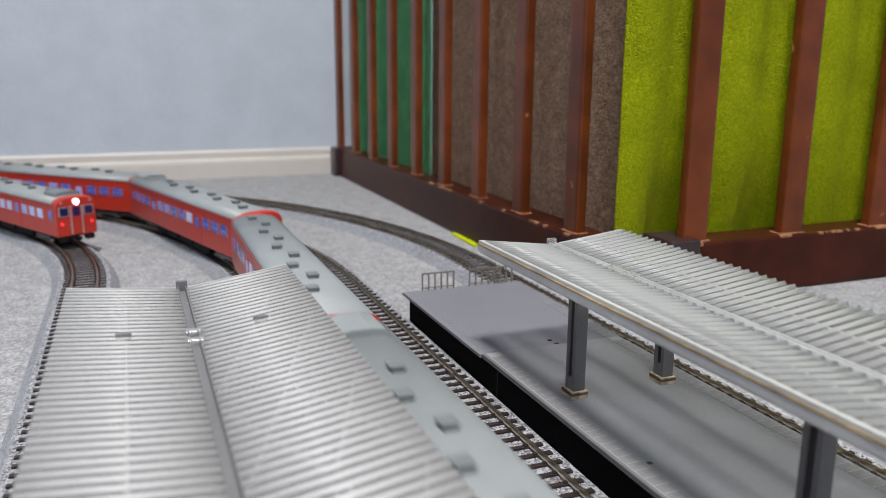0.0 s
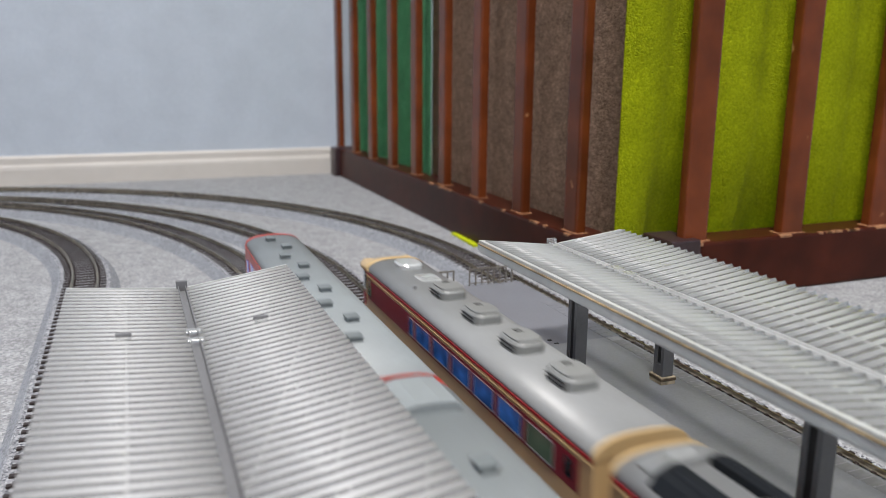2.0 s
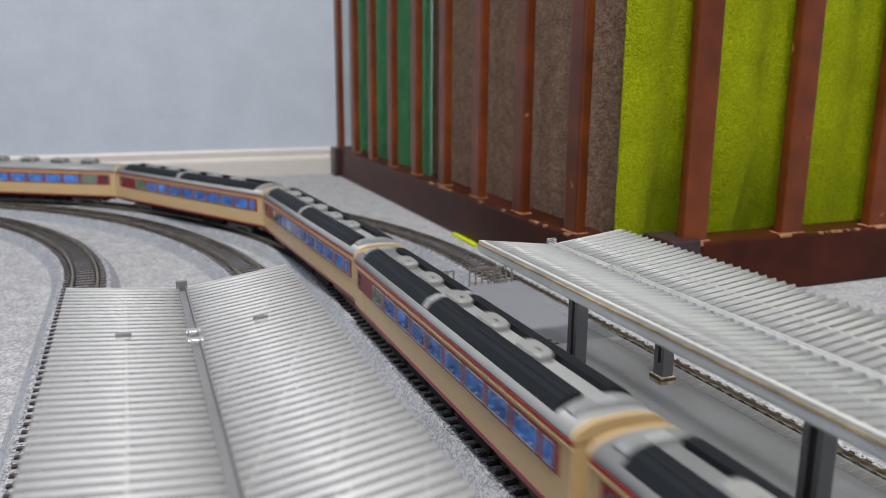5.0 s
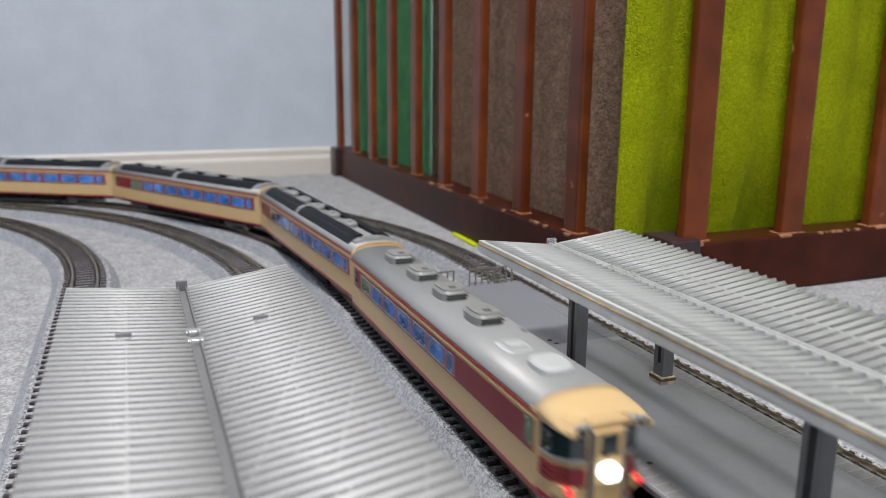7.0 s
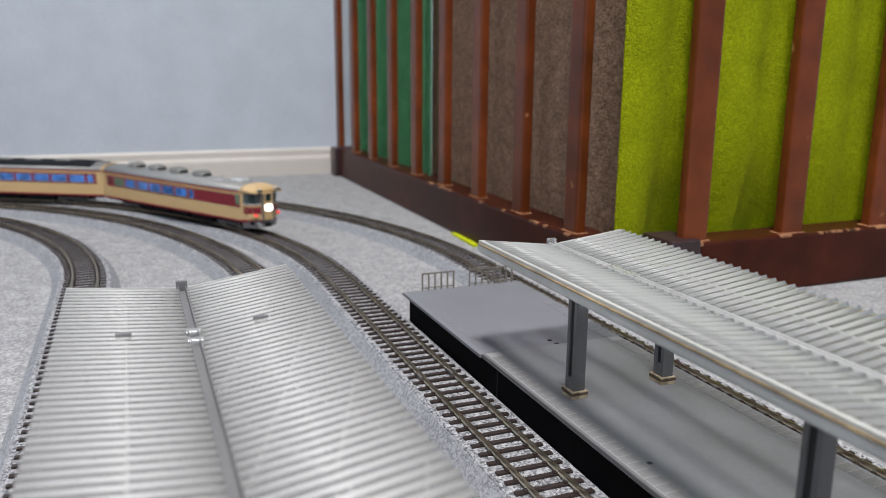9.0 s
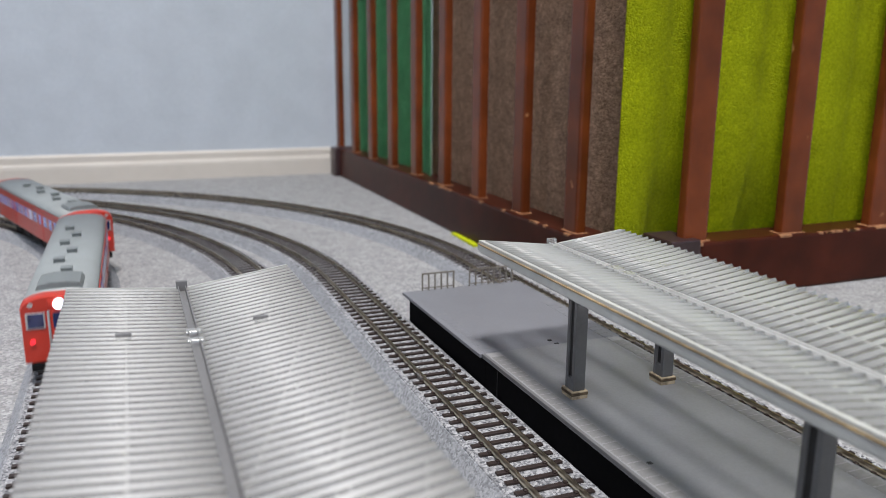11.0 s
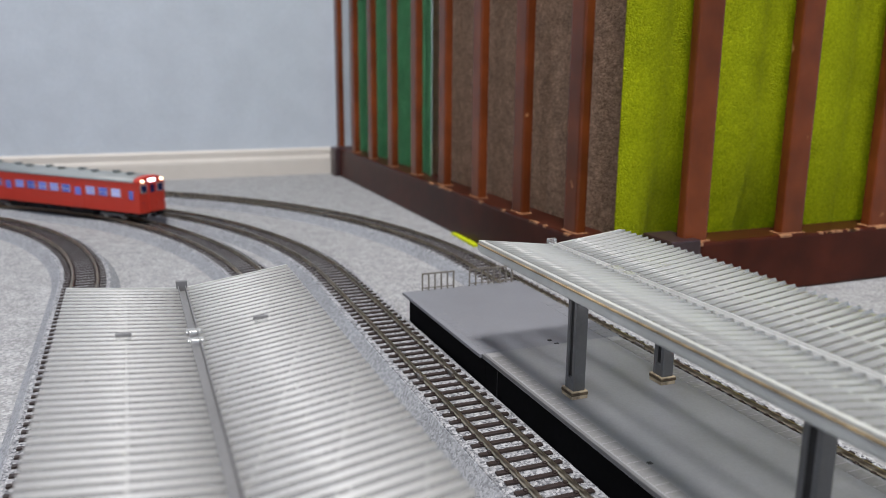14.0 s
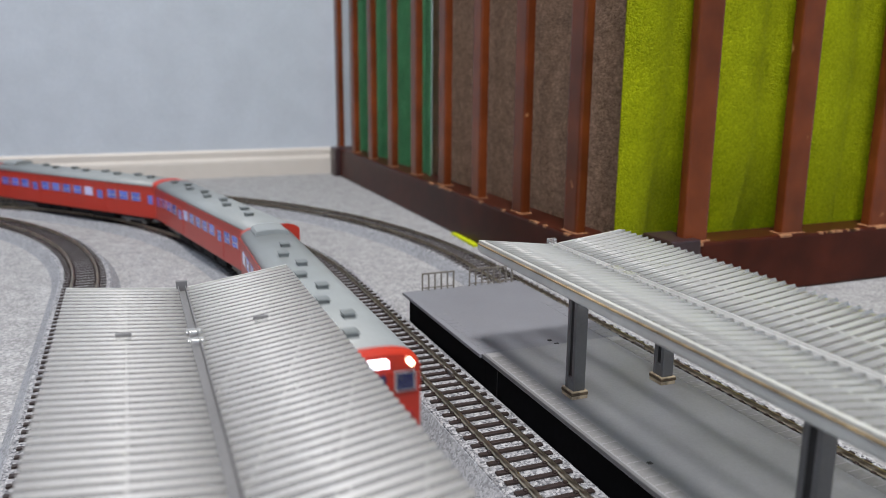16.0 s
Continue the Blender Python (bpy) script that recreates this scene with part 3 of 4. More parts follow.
def canopy(xl, xv, xr, zl, zv, zr, y_end, material, label, edge_material, purlins, clips, pitch, gutter_material, flange, sheet_material):
    """A butterfly roof of ribbed translucent plastic with a gutter in the valley."""
    y_near = -300.0
    c = tagged(empty("platform_canopy"), label, "canopy", "platform canopies")
    n_near = int((y_end - 120) / pitch)
    n_all = int((y_end - y_near) / pitch)
    for k, (x0, z0, x1, z1) in enumerate(((xl + flange, zl - flange * (zl - zv) / (xv - xl), xv - 1.4, zv), (xv + 1.4, zv, xr, zr))):
        part("roof_sheet", prism([(x0, z0), (x1, z1), (x1, z1 - 0.6), (x0, z0 - 0.6)], y_near, y_end), sheet_material, c, "clear frosted roof sheet")
        if flange:
            # sharp ridges with hollow flanks
            w = pitch * 0.24
            section = [(-w, 0.02), (-w * 0.55, 0.2), (-w * 0.25, 0.6), (-w * 0.08, 1.15), (w * 0.08, 1.15), (w * 0.25, 0.6), (w * 0.55, 0.2), (w, 0.02)]
        else:
            w = pitch * 0.30
            section = [(-w, 0.02), (-w * 0.8, 0.27), (-w * 0.42, 0.52), (0, 0.6), (w * 0.42, 0.52), (w * 0.8, 0.27), (w, 0.02)]

        def rib(bm, y):
            a = [bm.verts.new((x0, y + u, z0 + v)) for u, v in section]
            b = [bm.verts.new((x1, y + u, z1 + v)) for u, v in section]
            for q in range(len(section) - 1):
                bm.faces.new((a[q], b[q], b[q + 1], a[q + 1])).smooth = True
            bm.faces.new((a[-1], b[-1], b[0], a[0]))
            bm.faces.new(a)
            bm.faces.new(b[::-1])
            return bm

        me = None
        for i in range(n_near):
            y = y_end - (i + 0.5) * pitch
            if me is None:
                bm = rib(bmesh.new(), 0)
                bmesh.ops.recalc_face_normals(bm, faces=bm.faces[:])
                ob = part("rib", bm, material, c)
                me = ob.data
            else:
                ob = new("rib", me)
                ob.parent = c
            ob.location = (0, y * U, 0)
        bm = bmesh.new()
        for i in range(n_near, n_all):
            rib(bm, y_end - (i + 0.5) * pitch)
        bmesh.ops.recalc_face_normals(bm, faces=bm.faces[:])
        far = part("ribs_far", bm, material, c)
        far["kind"] = "stuff"
        # frame below the sheet
        at = lambda f: (x0 + (x1 - x0) * f, z0 + (z1 - z0) * f)
        for f in purlins if flange or k == 0 else ():
            xm, zm = at(f)
            part("purlin", box(xm - 1.2, xm + 1.2, y_near, y_end - 2, zm - 2.4, zm - 0.65), FRAME, c, "pale translucent purlin")
        y = y_end - 8
        while y > 60 and not flange:
            for fa, fb in ((0.04, 0.48), (0.52, 0.96)):
                for up in (0, 1):
                    (xa, za), (xb, zb) = at(fa), at(fb)
                    ya, yb = (y, y - 52) if up else (y - 52, y)
                    part("brace", loft([[(xa - 1.7, ya, za - 1.9), (xa + 1.7, ya, za - 1.9), (xa + 1.7, ya, za - 0.8), (xa - 1.7, ya, za - 0.8)],
                                        [(xb - 1.7, yb, zb - 1.9), (xb + 1.7, yb, zb - 1.9), (xb + 1.7, yb, zb - 0.8), (xb - 1.7, yb, zb - 0.8)]]), FRAME, c, "pale translucent cross brace")
            y -= 60
        xm, zm = at(0.5)
        if not (flange and k == 0):
            part("latch", box(xm - 2.4, xm + 2.4, y_end - 69.5, y_end - 66.0, zm + 0.2, zm + 0.8, 0.15), CLEAR, c, "clear plastic latch")
        if not flange:
            part("latch_slot", box(xm - 2.6, xm + 2.6, y_end - 65.9, y_end - 64.0, zm + 0.3, zm + 1.7), GUTTER, c, "small dark latch slot")
        strip = [(x0, z0 + 0.5), (x1, z1 + 0.5), (x1, z1 - 1.6), (x0, z0 - 1.6)]
        part("end_strip", prism(strip, y_end + 0.3, y_end + 1.1), edge_material, c, "pale end strip")
    if flange:
        sl = (zl - zv) / (xv - xl)
        part("edge_flange", prism([(xl, zl + 0.5), (xl + flange + 0.2, zl + 0.5 - sl * flange), (xl + flange + 0.2, zl - 0.8 - sl * flange), (xl, zl - 0.8)], y_near, y_end + 1.1),
             edge_material, c, "smooth pale edge flange")
    part("gutter", prism([(xv - 1.7, zv + 1.3), (xv - 1.3, zv + 1.3), (xv - 1.2, zv - 1.0), (xv + 1.2, zv - 1.0), (xv + 1.3, zv + 1.3), (xv + 1.7, zv + 1.3),
                          (xv + 1.7, zv - 2.4), (xv - 1.7, zv - 2.4)], y_near, y_end + 1.4), gutter_material, c, "valley gutter")
    part("gutter_end", box(xv - 2.3, xv + 2.3, y_end + 0.2, y_end + 2.6, zv - 2.4, zv + 3.4, 0.3), GUTTER if not flange else CLEAR, c, "gutter end piece")
    for y, length in clips:
        part("clip", box(xv - 2.9, xv + 2.9, y - length / 2, y + length / 2, zv + 0.6, zv + 1.9, 0.4), CLEAR, c, "clear plastic clip")
    c.location.z = RAIL * U
    return c


def railing(x0, x1, y, z):
    r = tagged(empty("platform_railing"), "small grey-brown plastic railing at the platform end", "railing", "platform railings")
    part("top_rail", box(x0, x1, y - 0.45, y + 0.45, z + 10.8, z + 11.8, 0.15), RAILING, r)
    part("bottom_rail", box(x0, x1, y - 0.35, y + 0.35, z + 1.4, z + 2.0), RAILING, r)
    n = 6 if x1 - x0 < 28 else 8
    for i in range(n):
        x = x0 + 0.5 + (x1 - x0 - 1.0) * i / (n - 1)
        part("post", box(x - 0.45, x + 0.45, y - 0.4, y + 0.4, z, z + 11), RAILING, r)
    r.location.z = RAIL * U


def station():
    right = platform(17.6, 99.0, 534, 410.5, "grey model station platform with tiled edges and a pale plain end")
    tiles(right, 17.6, 99.0, 180, 409, 14.0, JOINT, TILE)
    tiles(right, 17.6, 99.0, 411.5, 482, 13.65, JOINT_END, PLAT_END)
    for x, y in ((28, 284), (95, 285), (60, 417), (61, 411)):
        part("socket", box(x - 1.0, x + 1.0, y - 0.9, y + 0.9, 13.2, 14.12), POSTGAP, right, "small dark socket")
    right.location.z = RAIL * U
    left = platform(-158.5, -77, 440, 404, "grey model station platform under the frosted canopy")
    left.location.z = RAIL * U
    for y in (348, 217, 86, -45, -176):
        post(right, 34.2, y, 62)
        post(right, 81.2, y, 62)
    for y in (340, 209, 78, -53, -184):
        post(left, -147, y, 60)
        post(left, -104, y, 60)
    canopy(18.2, 60.3, 102.6, 71, 66, 71, 418, CANOPY_B, "frosted greenish-white ribbed butterfly canopy with a yellowed edge", EDGE, (0.5,),
           ((360, 8), (349, 7), (208, 7), (198, 7)), 5.15, FRAME, 2.2, SHEET_B)
    canopy(-170, -125.5, -80.5, 67, 63, 69.5, 407, CANOPY_A, "frosted white ribbed butterfly canopy over the platform", EDGE, (0.5,),
           ((344, 3), (334, 3)), 4.55, GUTTER, 0.0, SHEET_A)
    # boards along the canopy edges
    for xs, zs, m in ((18.2, 71, AGED), (102.6, 71, AGED)):
        e = tagged(empty("canopy_fascia"), "pale plastic canopy fascia with a yellowed upper lip", "fascia", "canopy fascias")
        sgn = 1 if xs < 60 else -1
        part("board", box(xs - 0.7, xs + 0.7, -300, 418.6, 66.4, 69.4), EDGE, e, "pale grey fascia board")
        part("lip", box(xs - 0.85, xs + 0.85, -300, 418.6, 69.5, 70.1), m, e, "yellowed brown upper lip")
        part("web", box(min(xs, xs + sgn * 9), max(xs, xs + sgn * 9), -300, 417, 65.4, 66.3), EDGE, e, "pale underside strip")
        e.location.z = RAIL * U
    railing(29, 52, 532.5, 13.7)
    railing(62.5, 95, 532.5, 13.7)


# ---- trains ----
def rounded(cx, cy, rx, ry, z0, z1):
    """A block with a rounded plan and a softened top."""
    pts = []
    for k in range(24):
        a = k * math.pi / 12
        c, d = math.cos(a), math.sin(a)
        pts.append((cx + rx * math.copysign(abs(c) ** 0.55, c), cy + ry * math.copysign(abs(d) ** 0.55, d)))
    inner = [(cx + (x - cx) * 0.88, cy + (y - cy) * 0.90) for x, y in pts]
    zm = z1 - (z1 - z0) * 0.22
    return loft([[(x, y, z0) for x, y in pts], [(x, y, zm) for x, y in pts], [(x, y, z1) for x, y in inner]])


def side_strip(x, y0, y1, z0, z1, t=0.25):
    """A thin strip on both side walls, as a pair of boxes."""
    return box(x - t, x + t, y0, y1, z0, z1)


def bogie(car, y, wheel_y=13.0):
    b = part("bogie", box(-11.5, 11.5, y - 17, y + 17, 3.0, 7.5, 0.8), UNDER, car, "dark grey bogie")
    for dy in (-wheel_y, wheel_y):
        for x in (-8.6, 8.6):
            part("wheel", rod(x, y + dy, 5.4, 5.4, 2.4, "X", 20), STEEL, b, "steel wheel")
    for x in (-12.2, 12.2):
        part("side_frame", box(x - 0.9, x + 0.9, y - 18, y + 18, 3.6, 6.4, 0.5), SKIRT, b)
    return b


def underframe(car, half):
    part("underframe", box(-14.5, 14.5, -half + 4, half - 4, 7.6, 10.2), UNDER, car)
    # equipment, drawn low and near-black to add the contact shade under the car
    for y0, y1, d in ((-66, -41, 2.6), (-37, -9, 3.0), (-5, 25, 3.4), (30, 65, 2.6)):
        part("equipment_shade_box", box(-15.4, 15.4, y0, y1, d, 9.0, 0.6), UNDER, car)
    for y in (-half + 45, half - 45):
        bogie(car, y)
    for s in (-1, 1):
        part("coupler", box(-2.2, 2.2, min(s * (half - 3), s * (half + 3.4)), max(s * (half - 3), s * (half + 3.4)), 5.0, 8.2, 0.5), UNDER, car)


def roof_section(lift=0.0, arch=8.1):
    """The arched roof: tight at the eaves, flat on top."""
    out = []
    for k in range(21):
        a = math.pi * k / 20
        c, d = math.cos(a), math.sin(a)
        out.append((17.6 * math.copysign(abs(c) ** 0.72, c), 37.6 + lift + arch * d ** 0.9))
    return out


ROOF = roof_section(1.5, 6.8)


def express_car(kind):
    """One car of the cream and maroon express. kind: 'cab' or 'saloon'. The front points along +y."""
    half = 132.0
    cab = kind == "cab"
    car = tagged(empty("express_car"), "cream and maroon model railcar " + ("with cab and grey roof" if cab else "with black panels on grey roof"),
                 "model train", "express train cars")
    front = half - (17 if cab else 0)
    part("body", box(-17.5, 17.5, -half, front, 9.6, 39.1, 0.5), CREAM, car, "cream body")
    part("roof", prism(ROOF, -half, front), ROOFGREY, car, "light grey roof", smooth=True)
    part("end_ring", prism([(x * 1.012, z + 0.25) for x, z in ROOF], -half - 0.3, -half + 1.3), CREAM, car, "cream roof end")
    if not cab:
        part("end_ring", prism([(x * 1.012, z + 0.25) for x, z in ROOF], half - 1.3, half + 0.3), CREAM, car, "cream roof end")
    win_z0, win_z1 = 25.5, 33.7
    for s in (-1, 1):
        x = 17.5 * s
        part("window_band", side_strip(x, -half + 8, front - (2 if cab else 8), 23.8, 35.3), MAROON, car, "maroon window band")
        part("gutter_line", side_strip(x, -half + 1, front, 38.2, 39.2, 0.35), REDLINE, car, "thin red line under the roof")
        part("sill_line", side_strip(x, -half + 1, front + (6 if cab else 0), 9.5, 11.3, 0.3), MAROON, car, "thin maroon sill line")
        part("gutter_bead", side_strip(x, -half + 1, front, 36.7, 37.1, 0.4), CREAM, car)
        part("door", side_strip(x, -half + 8.4, -half + 19.6, 11.5, 23.6, 0.34), CREAM, car, "cream side door")
        part("door_window", side_strip(x, -half + 8.6, -half + 19.4, 23.9, 35.0, 0.36), MAROON, car)
        part("door_light", side_strip(x, -half + 11.5, -half + 16.5, 27, 33.6, 0.42), GLASSDARK, car, "small dark door window")
        y = -half + (24 if cab else 42)
        n = 7 if cab else 10
        for i in range(n):
            w = 6.6 if i == n - 1 else (19.0 if cab else 18.2)
            pane = part("window", side_strip(x, y, y + w, win_z0, win_z1, 0.45), GLASSGREEN if i == 0 else GLASSBLUE, car, "blue-tinted window")
            part("window_sill", side_strip(x, y, y + w, win_z0 - 0.6, win_z0 - 0.05, 0.55), SILVER, pane, "silver window sill")
            part("window_head", side_strip(x, y, y + w, win_z1 + 0.05, win_z1 + 0.35, 0.5), SILVER, pane)
            for e in (y - 0.35, y + w + 0.05):
                part("window_jamb", side_strip(x, e, e + 0.3, win_z0 - 0.5, win_z1 + 0.3, 0.5), SILVER, pane)
            y += w + 4.4
    if cab:
        for y in (-89, -49.5, -10, 30.5):
            v = part("ventilator", rounded(0, y, 7.2, 9.6, 45.4, 50.4), VENTGREY, car, "rounded grey roof ventilator")
            part("ventilator_cap", rounded(0, y, 6.0, 8.3, 50.4, 51.4), VENTGREY, v)
            part("ventilator_foot", rounded(0, y, 5.8, 7.8, 44.2, 45.6), UNDER, v, "dark recessed foot")
            part("slot", box(-1.6, 1.6, y + 3.2, y + 5.4, 51.35, 51.55), POSTGAP, v, "dark slot")
            for zz in (46.6, 48.2):
                part("louvre", box(-5.0, 5.0, y + 9.35, y + 9.8, zz, zz + 0.7), POSTGAP, v, "dark louvre")
                part("louvre", box(-7.35, -7.0, y - 6.5, y + 6.5, zz, zz + 0.6), POSTGAP, v, "dark louvre")
        fan = part("radiator_panel", rounded(2.2, 66, 6.4, 8.6, 44.4, 46.0), SHINY, car, "shiny pale radiator panel")
        for k in range(5):
            part("grille_slot", box(-2.2, 6.6, 59.6 + 3.0 * k, 60.7 + 3.0 * k, 45.95, 46.12), VENTGREY, fan, "grey grille slot")
        part("fan_ring", rod(2.2, 66, 46.2, 3.4, 0.8, n=24), SHINY, fan, "shiny fan ring")
        part("dome", rounded(0.5, 93, 7.0, 8.6, 44.2, 48.8), SHINY, car, "shiny domed roof fitting")
        for k in range(6):
            part("louvre", box(-10.2, -6.8, 72.5 + 2.6 * k, 73.5 + 2.6 * k, 43.7, 44.75), POSTGAP, car, "dark roof louvre")
        whistle = part("whistle", rod(-10.6, 50, 45.0, 1.0, 3.4, n=12), ROOFGREY, car, "small grey roof whistle")
        part("whistle_foot", box(-12.0, -9.2, 48.4, 51.6, 42.6, 43.9, 0.2), ROOFGREY, whistle)
        # nose: the plan narrows towards the gangway door
        rings = []
        for y, wx, top in ((front, 17.5, 39.1), (half - 8, 16.6, 38.9), (half - 2.5, 12.5, 38.7), (half, 7.0, 38.5)):
            rings.append([(-wx, y, 11.0), (wx, y, 11.0), (wx, y, 22.5), (wx, y, top), (-wx, y, top), (-wx, y, 22.5)])
        part("nose", loft(rings), CREAM, car, "cream cab front")
        vis = []
        for y, k, arch in ((front - 1.5, 1.010, 1.02), (front + 3, 1.012, 0.97), (half - 7, 1.005, 0.78), (half - 2.0, 0.985, 0.42), (half + 0.2, 0.95, 0.2)):
            vis.append([(x * k, y, 39.1 + (z - 39.1) * arch + (0.2 if z > 39.2 else 0)) for x, z in ROOF])
        part("cab_roof", loft(vis), CREAM, car, "cream cab roof", smooth=True)
        brim = [(-17.9, front - 4), (-17.6, half - 5), (-15.8, half + 3.2), (-12.5, half + 2.6), (-9.0, half + 0.6), (-6.5, half - 0.6), (6.5, half - 0.6), (9.0, half + 0.6),
                (12.5, half + 2.6), (15.8, half + 3.2), (17.6, half - 5), (17.9, front - 4)]
        top = [(x * 0.86, y - 1.6) for x, y in brim]
        part("visor", loft([[(x * 0.985, y - 0.3, 38.3) for x, y in brim], [(x, y, 39.0) for x, y in brim], [(x * 0.985, y - 0.3, 40.4) for x, y in brim], [(x, y, 42.6) for x, y in top]]), CREAM, car, "cream pointed visor over the windscreen")
        for s in (-1, 1):
            pts = [(s * 17.9, front + 3), (s * 17.1, half - 7.6), (s * 13.0, half - 1.9), (s * 8.0, half + 0.1), (s * 7.6, half - 1.2), (s * 12.0, half - 4), (s * 16, front + 3)]
            part("windscreen", flat(pts, 28.4, 37.8), GLASSDARK, car, "dark wrap-round windscreen")
            part("windscreen_sill", flat([(x * 1.008, y + 0.15) for x, y in pts], 27.4, 28.4), SILVER, car, "silver windscreen sill")
            for i in range(3):
                zz = 18.6 + i * 2.3
                part("whisker", flat([(x * 1.012, y + 0.12) for x, y in pts[:4]] + [(s * 8, half - 2), (s * 16.5, front + 3)], zz, zz + 1.5), MAROON, car, "maroon whisker stripe")
            part("whisker_block", flat([(s * 13.6, half - 2.2), (s * 13.0, half - 1.5), (s * 8.0, half + 0.5), (s * 7.7, half - 1.6)], 18.7, 24.6), MAROON, car, "maroon block beside the gangway door")
            part("side_window", side_strip(17.55 * s, front - 8.5, front - 2.5, 26, 36, 0.4), GLASSGREEN, car)
            part("tail_light", rod(s * 13.6, half - 2.0, 17.2, 1.35, 4.2, "Y", 14), LAMPRED, car, "lit red tail light")
            part("lamp_housing", flat([(s * 17.2, half - 9), (s * 15, half - 1.2), (s * 10.5, half + 0.4), (s * 10.5, half - 6)], 14.6, 18.4), CREAM, car)
            for dx in (9.6, 12.6):
                lamp = part("headlight", rod(s * dx, half + 0.8, 41.0, 1.35, 5.0, "Y", 18), SILVER, car, "small unlit silver-rimmed headlight")
                part("lens", rod(s * dx, half + 3.3, 41.0, 0.95, 0.4, "Y", 16), GLASSDARK, lamp, "dark lens")
        part("gangway_door", box(-6.2, 6.2, half - 2, half + 1.6, 11.4, 38.4, 0.6), CREAM, car, "cream gangway door")
        for s in (-1, 1):
            part("door_frame", box(min(s * 5.6, s * 7.0), max(s * 5.6, s * 7.0), half - 1, half + 2.1, 11.4, 38.2, 0.3), SKIRT, car, "grey door frame")
        part("door_glass", box(-3.3, 3.3, half + 1.4, half + 1.9, 29.8, 37.0, 0.1), GLASSDARK, car)
        sign = [(-5.4, 22.2), (-3.2, 20.4), (3.2, 20.4), (5.4, 22.2), (5.4, 26.8), (3.2, 28.4), (-3.2, 28.4), (-5.4, 26.8)]
        part("head_sign", prism([(x * 0.72, 24.2 + (z - 24.4) * 0.78 - 0.6) for x, z in sign], half + 1.7, half + 2.9), LAMPWHITE, car, "bright white lit head sign")
        part("skirt", loft([[(-16.5, front, 3.2), (16.5, front, 3.2), (16.9, front, 10.9), (-16.9, front, 10.9)],
                            [(-10, half - 0.5, 4.2), (10, half - 0.5, 4.2), (12.5, half - 1.4, 10.9), (-12.5, half - 1.4, 10.9)]]), CABSKIRT, car, "grey cab skirt")
        part("sill_band", flat([(-17.7, front), (-16.8, half - 7.9), (-12.7, half - 2.3), (-7, half + 0.3), (7, half + 0.3), (12.7, half - 2.3), (16.8, half - 7.9), (17.7, front)], 10.9, 12.2), MAROON, car)
    else:
        for s in (-1, 1):
            for y0, y1 in ((-half + 15, -13.5), (-6.5, half - 15)):
                pan = [(s * 5.2, 48.5), (s * 8.4, 48.6), (s * 12.9, 46.7), (s * 15.5, 43.6), (s * 15.7, 41.0), (s * 11, 42.6), (s * 5.2, 44.4)]
                part("roof_panel", prism(pan, y0, y1), BLACKROOF, car, "long blue-black roof panel")
                part("panel_ridge", prism([(s * 9.0, 48.3), (s * 9.7, 48.5), (s * 10.5, 48.0), (s * 9.8, 47.2)], y0 + 1, y1 - 1), BLACKROOF, car)
            part("panel_joint", prism([(s * 5.0, 48.7), (s * 8.5, 48.9), (s * 13.1, 47.0), (s * 15.7, 43.7), (s * 14.6, 41.4), (s * 5, 44.8)], -13, -7), ROOFGREY, car, "pale grey panel joint")
        for y in (-82, -43.5, -5, 33.5, 72):
            v = part("fan_box", rounded(0, y, 5.1, 9.6, 44.8, 49.6), VENTGREY, car, "rounded grey roof fan box")
            part("slot", box(-0.9, 0.9, y + 3.0, y + 4.8, 49.55, 49.75), POSTGAP, v, "dark slot")
        for e in (-1, 1):
            for k in range(4):
                y = e * (half - 7.2 - 1.9 * k)
                part("grille_bar", prism([(x * 0.88, z + 2.2) for x, z in ROOF[4:17]] + [(x * 0.84, z - 0.6) for x, z in ROOF[16:3:-1]], y - 0.5, y + 0.5), GRILLE, car, "pale grey curved roof grille bar")
            part("end_hatch", rounded(0, e * (half - 10), 4.6, 3.6, 44.6, 48.0), ROOFGREY, car)
    underframe(car, half)
    return car


